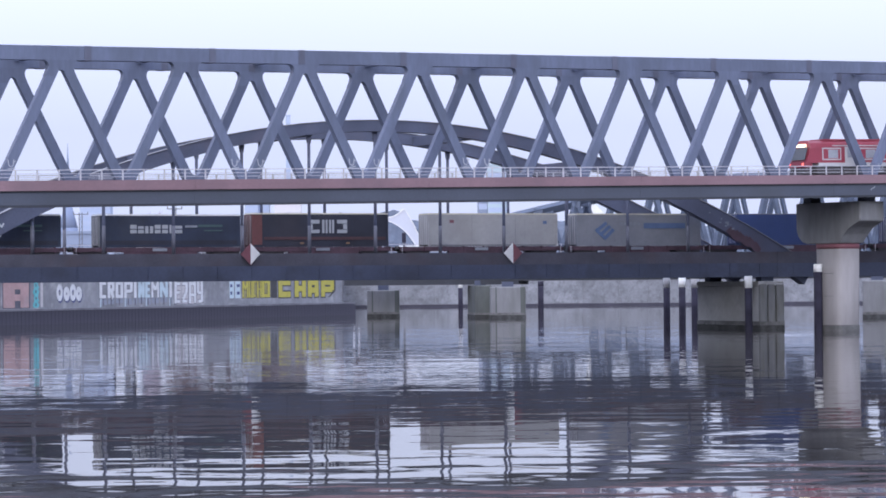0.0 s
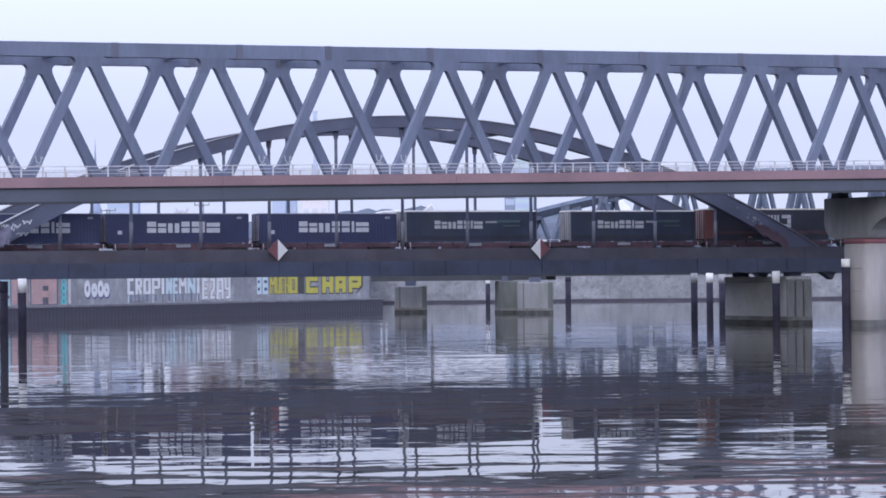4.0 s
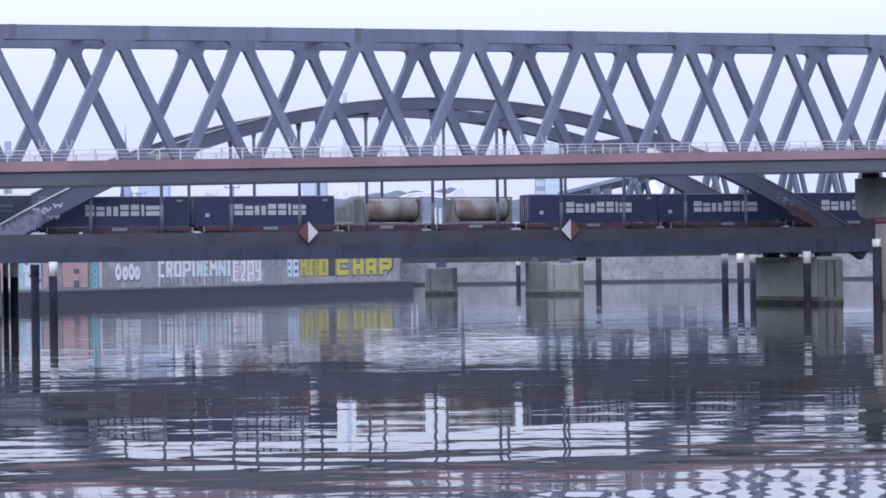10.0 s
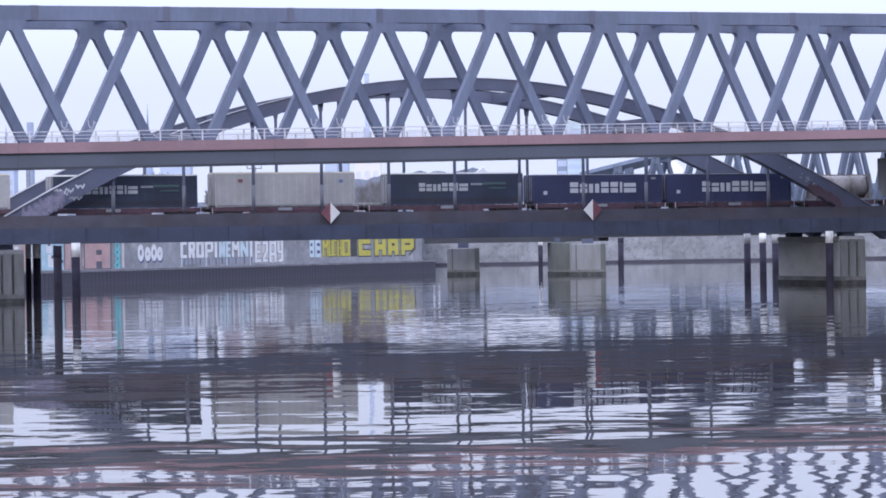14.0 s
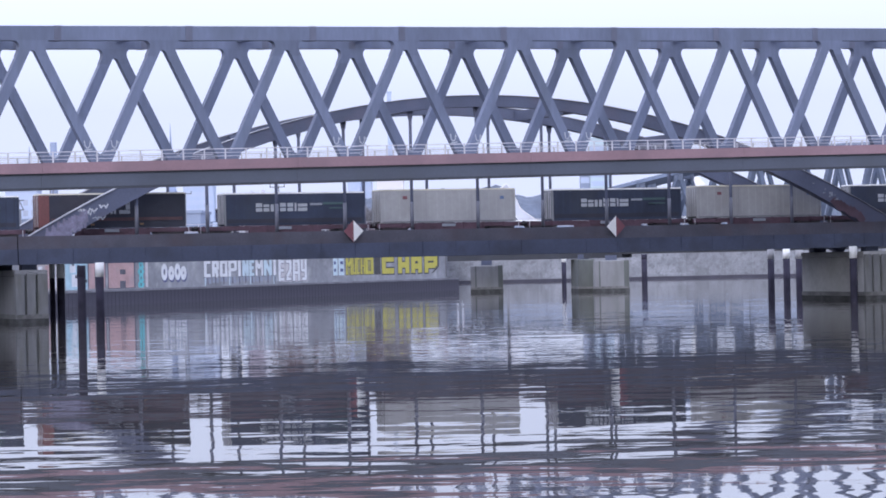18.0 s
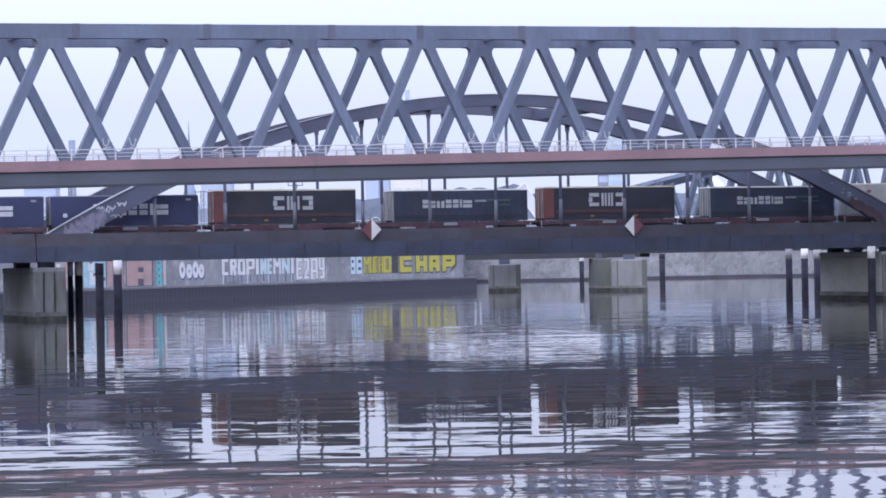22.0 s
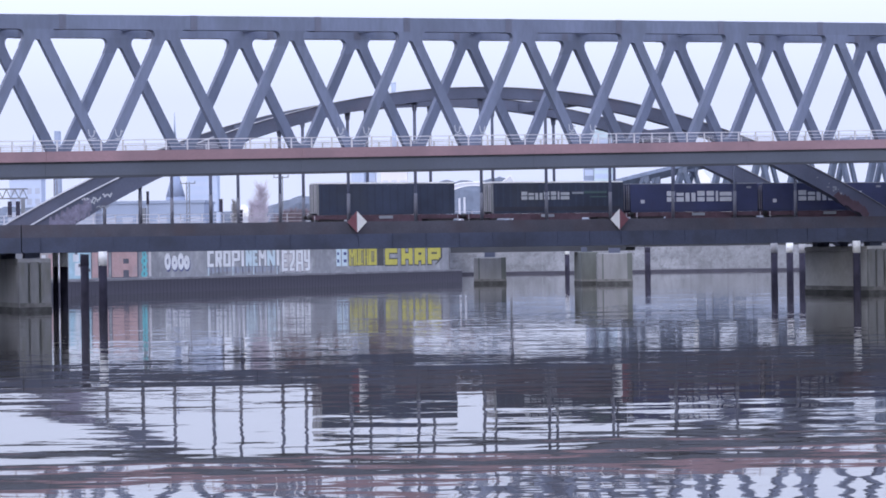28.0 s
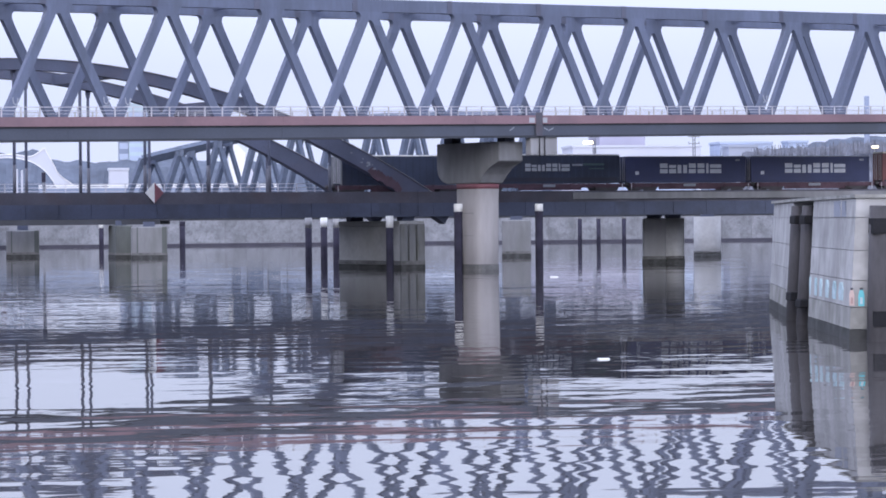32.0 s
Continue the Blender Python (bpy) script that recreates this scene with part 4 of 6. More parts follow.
STROKES = {"C": ((3.4, 5.4, 0.6, 5.4), (0.6, 5.95, 0.6, 0.05), (0.6, 0.6, 3.4, 0.6)), "H": ((0.6, 6, 0.6, 0), (3.4, 6, 3.4, 0), (0.6, 2.9, 3.4, 2.9)),
           "A": ((0.6, 0, 0.75, 6), (0.75, 5.4, 3.25, 5.4), (3.25, 6, 3.4, 0), (0.7, 2.3, 3.3, 2.3)), "P": ((0.6, 6, 0.6, 0), (0.6, 5.4, 3.3, 5.4), (3.4, 6, 3.4, 2.2), (0.6, 2.5, 3.4, 2.5)),
           "M": ((0.5, 0, 0.5, 6), (0.5, 5.7, 2.0, 2.8), (2.0, 2.8, 3.5, 5.7), (3.5, 6, 3.5, 0)), "U": ((0.6, 6, 0.6, 0), (0.6, 0.6, 3.4, 0.6), (3.4, 0, 3.4, 6)),
           "O": ((0.6, 6, 0.6, 0), (0.6, 0.6, 3.4, 0.6), (3.4, 0, 3.4, 6), (0.6, 5.4, 3.4, 5.4)), "R": ((0.6, 6, 0.6, 0), (0.6, 5.4, 3.2, 5.4), (3.3, 6, 3.3, 2.6), (0.6, 2.9, 3.4, 2.9), (2.2, 2.6, 3.5, 0)),
           "I": ((2.0, 6, 2.0, 0),), "N": ((0.6, 0, 0.6, 6), (0.6, 5.6, 3.4, 0.4), (3.4, 0, 3.4, 6)), "E": ((0.6, 6, 0.6, 0), (0.6, 5.4, 3.5, 5.4), (0.6, 3.0, 3.1, 3.0), (0.6, 0.6, 3.5, 0.6)),
           "2": ((0.5, 5.4, 3.4, 5.4), (3.4, 5.9, 3.2, 3.0), (3.2, 3.2, 0.8, 1.0), (0.4, 0.6, 3.6, 0.6)), "Y": ((0.6, 6, 0.6, 2.8), (0.6, 2.9, 3.4, 2.9), (3.4, 6, 3.3, 0.2), (0.8, 0.5, 3.3, 0.5))}


def letter(parent, ch, u0, u1, z0, z1, thick, m, back=None, edge=0.16):
    """A sprayed block letter made of thick strokes, with a wider outline of another paint behind it."""
    sx, sz = (u1 - u0) / 4, (z1 - z0) / 6
    layers = ((back, edge, 0.006), (m, 0.0, 0.022)) if back else ((m, 0.0, 0.022),)
    for paint_of, grow, proud in layers:
        bm = B()
        for k, (ax, az, bx, bz) in enumerate(STROKES[ch]):
            a, b = Vector((u0 + ax * sx, z0 + az * sz)), Vector((u0 + bx * sx, z0 + bz * sz))
            d = (b - a).normalized()
            upright = abs(d.y) > 0.5
            half = (thick if upright else thick * 0.66) / 2
            for p in (a, b):
                p.x = min(max(p.x, u0 + thick / 2 if upright else u0), u1 - thick / 2 if upright else u1)
                p.y = min(max(p.y, z0 if upright else z0 + half), z1 if upright else z1 - half)
            half += grow
            n = Vector((-d.y, d.x)) * half
            a, b = a - d * grow, b + d * grow
            q = [a - n, b - n, b + n, a + n]
            prism(bm, [(p.x, p.y) for p in q], 2.2 - proud - 0.0012 * k, 2.197)
        part("letter_outline" if paint_of is back and back else "painted_letter", bm, paint_of, parent)


def graffito(label):
    return thing("graffiti", QM, label, "graffiti", "graffiti on the quay wall")


g = graffito("large yellow block letters outlined in black on the quay wall")
for ch, u0, u1 in (("C", 129.6, 134.4), ("H", 135.1, 138.9), ("A", 139.6, 143.3), ("P", 144.2, 148.8)):
    letter(g, ch, u0, u1, 2.98, 5.7, 1.3, PAINT_YELLOW, PAINT_BLACK, 0.2)
part("dark_shadow", prism(B(), [(146.6, 2.85), (147.4, 2.95), (149.35, 3.9), (149.35, 5.7), (148.95, 5.8), (148.95, 4.0)], 2.186, 2.197), PAINT_BLACK, g)
g = graffito("smaller dirty yellow lettering crossed with dark strokes")
for ch, u0, u1, th in (("M", 118.0, 119.9, 0.42), ("U", 120.0, 121.25, 0.4), ("C", 121.35, 122.6, 0.4), ("H", 122.7, 124.15, 0.42), ("O", 124.25, 126.85, 0.78)):
    letter(g, ch, u0, u1, 3.0, 5.65, th, PAINT_YELLOW, PAINT_BLACK, 0.1)
paint(g, "yellow_wash", 117.95, 126.9, 2.92, 5.75, YELLOW_WASH, 0.004)
paint(g, "dark_block", 127.1, 129.2, 2.9, 5.8, PAINT_BLACK, 0.01)
g = graffito("short white painted marks beside the yellow letters")
for k, (u0, u1) in enumerate(((114.0, 115.4), (115.7, 117.4))):
    paint(g, "white_stroke", u0, u1, 2.95, 5.7, PAINT_ICE, 0.012)
    for z in (3.5, 4.6):
        paint(g, "dark_slit", u0 + 0.25 + 0.3 * k, u1 - 0.55 + 0.3 * k, z, z + 0.45, PAINT_BLUE, 0.016)
g = graffito("long row of white block letters over a grey-blue wash")
row = (("C", 76.95, 78.95), ("R", 79.1, 80.95), ("O", 81.2, 83.25), ("P", 83.5, 85.8), ("I", 85.95, 87.1), ("N", 87.35, 89.1), ("E", 89.25, 90.85), ("M", 91.0, 93.15), ("N", 93.35, 95.65), ("I", 95.9, 97.0))
for k, (ch, u0, u1) in enumerate(row):
    letter(g, ch, u0, u1, 3.25, 5.55, 0.72 if ch != "M" else 0.55, PAINT_ICE if k in (5, 6, 8) else PAINT_WHITE, PAINT_GREYBLACK, 0.09)
    paint(g, "grey_letter_foot", u0 + 0.08, u1 - 0.08, 2.35 + 0.1 * (k % 3), 3.2, SHADE_GREY, 0.01)
    paint(g, "dark_slit", (u0 + u1) / 2 - 0.12, (u0 + u1) / 2 + 0.12, 2.25, 3.2, PAINT_GREYBLACK, 0.014)
    if k % 3 == 0:
        paint(g, "paint_drip", u0 + 0.2, u0 + 0.42, 2.06, 3.2, PAINT_ICE, 0.018)
g = graffito("white letters with pinkish edges beside the long white row")
for ch, u0, u1 in (("E", 97.55, 99.45), ("2", 99.65, 101.4), ("A", 101.7, 103.9), ("Y", 104.1, 105.9)):
    letter(g, ch, u0, u1, 2.35, 5.5, 0.68, PAINT_WHITE, PAINT_GREYBLACK, 0.09)
    paint(g, "pale_wash", u0 - 0.05, u1 + 0.05, 2.25, 5.6, PALE_WASH, 0.004)
g = graffito("small rounded white tag with dark blue shading")
for k, v in enumerate((66.0, 67.75, 69.35, 70.85)):
    h = 2.3 - 0.35 * (k % 2)
    for m, dx, dz, y0, grow in ((PAINT_BLUE, 0.14, -0.16, 2.185, 0.06), (PAINT_WHITE, 0.0, 0.0, 2.165, 0.0)):
        bm = B()
        n = 16
        ring = [[], [], [], []]
        for i in range(n):
            w = 2 * math.pi * i / n
            cx, cz = math.cos(w), math.sin(w)
            for r, ry in ((0, y0), (1, y0), (2, 2.197), (3, 2.197)):
                f = 1.0 + grow if r in (0, 3) else (0.36 if k % 2 == 0 else 0.2)
                ring[r].append(bm.verts.new((v + 0.75 + dx + 0.78 * f * cx, ry, 2.95 + h / 2 + dz + h / 2 * f * cz)))
        for r in range(4):
            for i in range(n):
                bm.faces.new((ring[r][i], ring[r][(i + 1) % n], ring[(r + 1) % 4][(i + 1) % n], ring[(r + 1) % 4][i]))
        part("shadow" if m is PAINT_BLUE else "white_letter_shape", bm, m, g)
g = graffito("huge salmon pink letters with dark outlines")
paint(g, "dark_outline", 52.95, 59.55, 2.1, 6.45, PAINT_GREYBLACK, 0.008)
for u0, u1, z0, z1 in ((53.15, 55.85, 2.2, 6.4), (55.85, 57.2, 4.6, 6.4), (55.85, 57.2, 3.1, 3.95), (57.2, 59.2, 2.2, 6.4)):
    paint(g, "pink_letter_shape", u0, u1, z0, z1, PAINT_SALMON, 0.02)
for u0, u1, z0, z1 in ((48.55, 49.9, 2.2, 6.4), (49.9, 51.0, 4.9, 6.4), (51.0, 52.3, 2.2, 6.4)):
    paint(g, "pink_letter_shape", u0, u1, z0, z1, PAINT_SALMON, 0.02)
for u in (48.4, 49.95, 50.85, 52.35):
    paint(g, "dark_edge", u, u + 0.12, 2.2, 6.0, PAINT_GREYBLACK, 0.014)
g = graffito("narrow turquoise zigzag figure beside a white strip")
for k in range(5):
    z = 2.15 + 0.86 * k
    part("turquoise_patch", prism(B(), [(60.35 + 0.25 * (k % 2), z), (61.45 + 0.3 * (k % 2), z), (61.75 - 0.35 * (k % 2), z + 0.45), (61.3 + 0.2 * (k % 2), z + 0.86), (60.5, z + 0.86), (60.15 + 0.3 * (k % 2), z + 0.4)], 2.178, 2.197), TURQUOISE, g)
    paint(g, "dark_slit", 60.8, 61.05, z + 0.2, z + 0.6, PAINT_GREYBLACK, 0.024)
paint(g, "white_strip", 62.05, 62.65, 2.2, 6.3, PALE_WASH, 0.012)
g = graffito("pale turquoise and white painted field with dark blots")
paint(g, "blue_field", 43.2, 48.25, 2.13, 6.39, PAINT_PALEBLUE, 0.012)
paint(g, "white_centre", 44.6, 46.4, 2.5, 4.1, PAINT_WHITE, 0.018)
paint(g, "white_centre", 44.2, 45.5, 4.3, 5.3, PAINT_WHITE, 0.018)
for u, z in ((44.7, 5.2), (45.9, 4.9), (45.4, 3.6), (47.6, 3.0)):
    paint(g, "dark_blot", u, u + 0.5, z, z + 0.4, PAINT_GREYBLACK, 0.025)
g = graffito("faded beige field at the end of the quay wall")
paint(g, "beige_field", 33.00, 41.81, 2.13, 5.75, PAINT_BEIGE, 0.015)
for k in range(5):
    paint(g, "rose_block", 34.2 + 1.5 * k, 35.1 + 1.5 * k, 2.4, 5.2 + 0.1 * (k % 2), PAINT_SALMON if k % 2 else PAINT_WHITE, 0.022)

# scribbles on the foot of the near arch
g = thing("arch_graffiti", ARCH, "pale scribbled tags on the foot of the steel arch", "graffiti")
random.seed(11)


def scrawl(parent, s0, s1, z0, z1, n, w, m, name="scribble"):
    """One looping sprayed line across a rectangle of the rib's front."""
    last = None
    for k in range(n + 1):
        p = Vector((s0 + (s1 - s0) * (k + random.uniform(-0.35, 0.35)) / n, z0 + (z1 - z0) * (0.5 + 0.5 * math.sin(k * 2.3 + random.uniform(-0.5, 0.5)))))
        if last is not None and (p - last).length > 0.05:
            d = (p - last).normalized()
            q = Vector((-d.y, d.x)) * w
            part(name, prism(B(), [(v.x, v.y) for v in (last - q, p - q + d * w, p + q + d * w, last + q)], -0.612 - 0.0006 * k, -0.603), m, parent)
        last = p


scrawl(g, 4.9, 6.65, 9.95, 10.4, 9, 0.06, LOGO_WHITE)
scrawl(g, 5.2, 6.4, 9.75, 10.35, 7, 0.05, LOGO_GREY)
scrawl(g, 6.8, 7.65, 10.45, 10.75, 6, 0.07, LOGO_WHITE)
scrawl(g, 6.3, 7.4, 9.35, 9.65, 6, 0.05, LOGO_FADED)
for k in range(7):
    a = 1.9 + 0.52 * k
    scrawl(g, a, a + 0.75, arch_z(a) - 1.75, arch_z(a + 0.7) - 0.55, 7, 0.11, SCRAWL)
    scrawl(g, a + 0.1, a + 0.7, arch_z(a) - 1.6, arch_z(a + 0.7) - 0.8, 4, 0.05, LOGO_FADED)
for k in range(9):
    s = 82.7 + 0.36 * k
    z = arch_z(s) - 1.75 - 0.1 * math.sin(k * 1.9)
    o = [(s - 0.35, z + 0.1), (s + 0.5, z - 0.75), (s + 0.8, z - 0.25), (s + 0.25, z + 0.55)]
    part("red_patch", prism(B(), o, -0.63 - 0.002 * k, -0.604), FADED_RED, g)
for k in range(12):
    s = random.uniform(80.4, 83.4)
    z = arch_z(s) - random.uniform(0.8, 1.5)
    part("scribble", box(B(), s, s + random.uniform(0.08, 0.3), -0.63, -0.604, z, z + random.uniform(0.08, 0.3)), LOGO_FADED, g)
g = thing("truss_graffiti", TRUSS, "small pale painted tags low on the truss diagonals", "graffiti")
for q, z in ((-6.6, 14.85), (-4.3, 14.85), (15.65, 14.8), (18.07, 14.8), (26.85, 14.85), (29.3, 14.8), (38.3, 14.85), (40.5, 14.8), (85.2, 14.2), (118.7, 15.2)):
    strokes = [((-0.34, 0.36), (-0.26, -0.12)), ((-0.26, -0.12), (-0.06, -0.26)), ((-0.06, -0.26), (0.12, -0.12)), ((0.12, -0.12), (0.16, 0.32)), ((0.16, 0.14), (0.34, 0.2)), ((-0.36, -0.42), (0.32, -0.34))]
    for k, ((a, c), (b, d)) in enumerate(strokes):
        n = Vector((c - d, b - a)).normalized() * 0.038
        o = [(q + a - n.x, z + c - n.y), (q + b - n.x, z + d - n.y), (q + b + n.x, z + d + n.y), (q + a + n.x, z + c + n.y)]
        part("scribble", rise(prism(B(), o, -0.318 - 0.001 * k, -0.305), SL), LOGO_GREY, g)


# ---- commuter train on the truss bridge ----
def commuter_train():
    t = thing("commuter_train", TRUSS, "red and light grey electric commuter train crossing the truss bridge", "train")
    L = 64.0
    for c in range(3):
        x0, x1 = c * 21.6 + (0.9 if c == 0 else 0.15), (c + 1) * 21.6 - 0.15
        prof = [(-1.4, 1.45), (1.4, 1.45), (1.4, 2.9), (1.25, 3.35), (0.8, 3.62), (-0.8, 3.62), (-1.25, 3.35), (-1.4, 2.9)]
        bm = B()
        a = [bm.verts.new((x0, y, z)) for y, z in prof]
        b = [bm.verts.new((x1, y, z)) for y, z in prof]
        if c == 0:
            for v, (y, z) in zip(a, prof):
                v.co.x = 0.0 + max(0, z - 1.5) * 0.35 + (0.15 if abs(y) > 1.3 else 0)
        bm.faces.new(a)
        bm.faces.new(b[::-1])
        for i in range(8):
            bm.faces.new((a[i], b[i], b[(i + 1) % 8], a[(i + 1) % 8]))
        body = part("car_body", bm, TRAIN_RED, t, "red car body")
        part("roof", box(B(), x0 + 1.6, x1, -0.95, 0.95, 3.6, 3.75), TRAIN_RED, t)
        part("sill_stripe", box(B(), x0 + 0.7, x1, -1.42, 1.42, 1.12, 1.47), TRAIN_GREY, t, "light grey sill stripe")
        part("cant_rail", box(B(), x0 + 2.4, x1, -1.41, -1.3, 3.05, 3.14), TRAIN_GREY, t, "pale line under the roof")
        part("underframe", box(B(), x0 + 0.6, x1 - 0.3, -1.25, 1.25, 0.38, 1.12), WHEEL, t)
        for bx in (x0 + 3.2, x1 - 3.2):
            for w in (-1.1, 1.1):
                for y in (-0.75, 0.75):
                    part("wheel", tube(B(), (bx + w, y - 0.06, 0.42), (bx + w, y + 0.06, 0.42), 0.42, 14), WHEEL, t)
        x = x0 + (1.5 if c == 0 else 3.0)
        k = 0
        while x < x1 - 2.5:
            if k % 3 == 1:
                part("door", box(B(), x - 0.2, x + 1.3, -1.43, -1.38, 1.2, 3.0), TRAIN_GREY, t, "light grey sliding door")
                part("window", box(B(), x + 0.1, x + 1.0, -1.46, -1.43, 1.95, 2.8), WINDOW_GREY, t)
                x += 2.0
            else:
                part("window_surround", box(B(), x - 0.35, x + 1.95, -1.42, -1.39, 1.72, 2.9), TRAIN_GREY, t, "white window surround")
                part("window_panel", box(B(), x - 0.22, x + 1.82, -1.435, -1.42, 1.84, 2.78), TRAIN_RED, t)
                part("window", box(B(), x + 0.35, x + 1.55, -1.45, -1.435, 1.9, 2.72), WINDOW_GREY, t)
                x += 2.6
            k += 1
    part("windscreen", prism(B(), [(0.05, 1.75), (0.13, 1.75), (0.52, 2.95), (0.44, 2.95)], -1.15, 1.15), GLASS_DARK, t)
    part("destination_display", box(B(), 0.35, 0.6, -0.8, 0.8, 3.0, 3.25), LAMP_GLOW, t, "lit destination display")
    for y in (-1.0, 1.0):
        part("tail_light", tube(B(), (-0.03, y, 1.35), (0.1, y, 1.35), 0.15, 10), TAIL_GLOW, t)
    part("buffer_skirt", box(B(), -0.02, 0.9, -1.3, 1.3, 1.05, 1.5), TRAIN_RED, t)
    part("coupling_guard", box(B(), 0.1, 0.9, -1.15, 1.15, 0.4, 1.05), WHEEL, t)
    return t


# ---- freight train ----
CONT, WAG = [], []
FLOOR = 8.62


def logo_blocks(parent, x0, w, z0, h, shapes, m):
    """Loose upright, lying and slanted bars in the place of a company's mark. shapes: groups of bars (left, right, foot, top, slant), in shares of the mark."""
    for bars in shapes:
        for a, b, c, d, lean in bars:
            bm = prism(B(), [(x0 + a * w, z0 + c * h), (x0 + b * w, z0 + c * h), (x0 + (b + lean) * w, z0 + d * h), (x0 + (a + lean) * w, z0 + d * h)], -1.3, -1.27)
            part("logo_block", bm, m, parent)


LONG_MARK = tuple(((a, b, 0.0, 0.42, 0), (a, b, 0.54, top, 0)) if split else ((a, b, 0.0, top, 0),)
                  for a, b, top, split in ((0.0, 0.12, 1.0, 1), (0.145, 0.255, 0.84, 1), (0.28, 0.34, 0.84, 0), (0.37, 0.43, 0.84, 0), (0.46, 0.57, 1.0, 1), (0.6, 0.71, 1.0, 1), (0.74, 0.775, 1.0, 0), (0.8, 0.98, 0.9, 1)))
SHORT_MARK = (((0.02, 0.28, 0.72, 1.0, 0), (0.0, 0.1, 0.3, 0.68, 0), (0.02, 0.28, 0.0, 0.26, 0)), ((0.35, 0.41, 0.0, 1.0, 0), (0.44, 0.49, 0.0, 1.0, 0), (0.53, 0.58, 0.0, 1.0, 0), (0.61, 0.66, 0.0, 1.0, 0)),
              ((0.74, 1.0, 0.72, 1.0, 0), (0.9, 1.0, 0.3, 0.68, 0), (0.74, 1.0, 0.0, 0.26, 0)))


def container(u, kind, L=14.0):
    labels = {"navy": "navy blue freight container with a pale company mark", "light": "faded navy curtain-sided container with a small pale mark",
              "striped": "black curtain-sided trailer with an orange-red end and stripe", "pale": "pale grey plain box trailer with a white roof edge",
              "paleblue": "blue-grey box trailer with a blue diamond mark", "blue": "plain blue freight container", "dark": "dark plain curtain-sided container at the train's end",
              "tank": "silver tank container in an open frame"}
    c = thing("tank_container" if kind == "tank" else "freight_container", ARCH @ Matrix.Translation((u, 3.4, FLOOR)), labels[kind], "container", "containers on the freight train")
    H = {"navy": 2.84, "striped": 3.2, "pale": 3.2, "paleblue": 3.2, "blue": 3.22}.get(kind, 3.05)
    if kind == "tank":
        L = 6.3
        bm = B()
        n, rings = 20, []
        for x, r in ((-L + 0.22, 0.6), (-L + 0.32, 1.0), (-L + 0.55, 1.2), (-0.55, 1.2), (-0.32, 1.0), (-0.22, 0.6)):
            rings.append([bm.verts.new((x, r * math.cos(2 * math.pi * i / n), 1.42 + r * math.sin(2 * math.pi * i / n))) for i in range(n)])
        for a, b in zip(rings, rings[1:]):
            for i in range(n):
                bm.faces.new((a[i], a[(i + 1) % n], b[(i + 1) % n], b[i])).smooth = True
        bm.faces.new(rings[0])
        bm.faces.new(rings[-1])
        part("tank_shell", bm, TANK_STEEL, c, "shiny steel tank shell")
        for x in (-L, -0.18):
            for y in (-1.22, 1.06):
                part("corner_post", box(B(), x, x + 0.18, y, y + 0.16, 0, 2.62), DOOR_GREY, c)
            for z in (0, 2.46):
                part("end_bar", box(B(), x, x + 0.18, -1.06, 1.06, z, z + 0.16), DOOR_GREY, c)
        for y in (-1.22, 1.06):
            part("bottom_rail", box(B(), -L + 0.18, -0.18, y, y + 0.16, 0, 0.16), DOOR_GREY, c)
            part("saddle", prism(B(), [(-L + 0.2, 0.16), (-L + 0.8, 0.16), (-L + 0.2, 1.0)], y, y + 0.12), TANK_FRAME, c)
            part("saddle", prism(B(), [(-0.2, 0.16), (-0.2, 1.0), (-0.8, 0.16)], y, y + 0.12), TANK_FRAME, c)
            part("top_rail", box(B(), -L + 0.18, -0.18, y, y + 0.1, 2.5, 2.62), TANK_FRAME, c)
        for x in (-L + 0.19, -0.25):
            part("end_plate", box(B(), x, x + 0.06, -1.0, 1.0, 0.2, 2.4), TANK_FRAME, c, "dull brown end plate")
        for x in (-L * 0.68, -L * 0.34):
            part("tank_band", tube(B(), (x - 0.04, 0, 1.42), (x + 0.04, 0, 1.42), 1.215, 20), TANK_FRAME, c)
        part("catwalk", box(B(), -L + 0.3, -0.3, -0.3, 0.3, 2.56, 2.62), RAILING, c)
        CONT.append((c, u))
        return c
    side = {"navy": NAVY, "light": TEAL_NAVY, "striped": BLACK_CURTAIN, "pale": PALE_BOX, "paleblue": GREY_BOX, "blue": BLUE_BOX, "dark": TEAL_NAVY}[kind]
    end = {"navy": NAVY, "light": DOOR_GREY, "striped": ORANGE_RED, "pale": PALE_BOX, "paleblue": GREY_BOX, "blue": BLUE_BOX, "dark": DOOR_GREY}[kind]
    part("body", box(B(), -L + 0.1, -0.1, -1.22, 1.22, 0.12, H - 0.08), side, c)
    # ribs of the side sheet
    bm = B()
    n = 42 if kind in ("navy", "blue") else 18
    for k in range(n):
        x = -L + 0.45 + (L - 0.9) * k / (n - 1)
        box(bm, x - 0.07, x + 0.07, -1.236 if kind in ("navy", "blue") else -1.229, -1.215, 0.3, H - 0.25)
    part("side_ribs", bm, side, c)
    # pale edge, made taller on most kinds for the sky glare along it
    part("roof", box(B(), -L + 0.05, -0.05, -1.25, 1.25, H - 0.08, H + (0.0 if kind in ("navy", "blue") else 0.06)), ROOF_EDGE if kind in ("pale", "paleblue", "striped") else WHITE_PAINT if kind in ("light", "dark") else LOGO_FADED if kind == "navy" else DOOR_GREY, c, "pale roof edge")
    for y in (-1.27, 1.11):
        part("bottom_rail", box(B(), -L + 0.16, -0.16, y, y + 0.16, 0, 0.2), side if kind != "striped" else BLACK_CURTAIN, c)
        for x in (-L, -0.16):
            part("corner_post", box(B(), x, x + 0.16, y, y + 0.16, 0, H - 0.08), end if x < -1 else side, c)
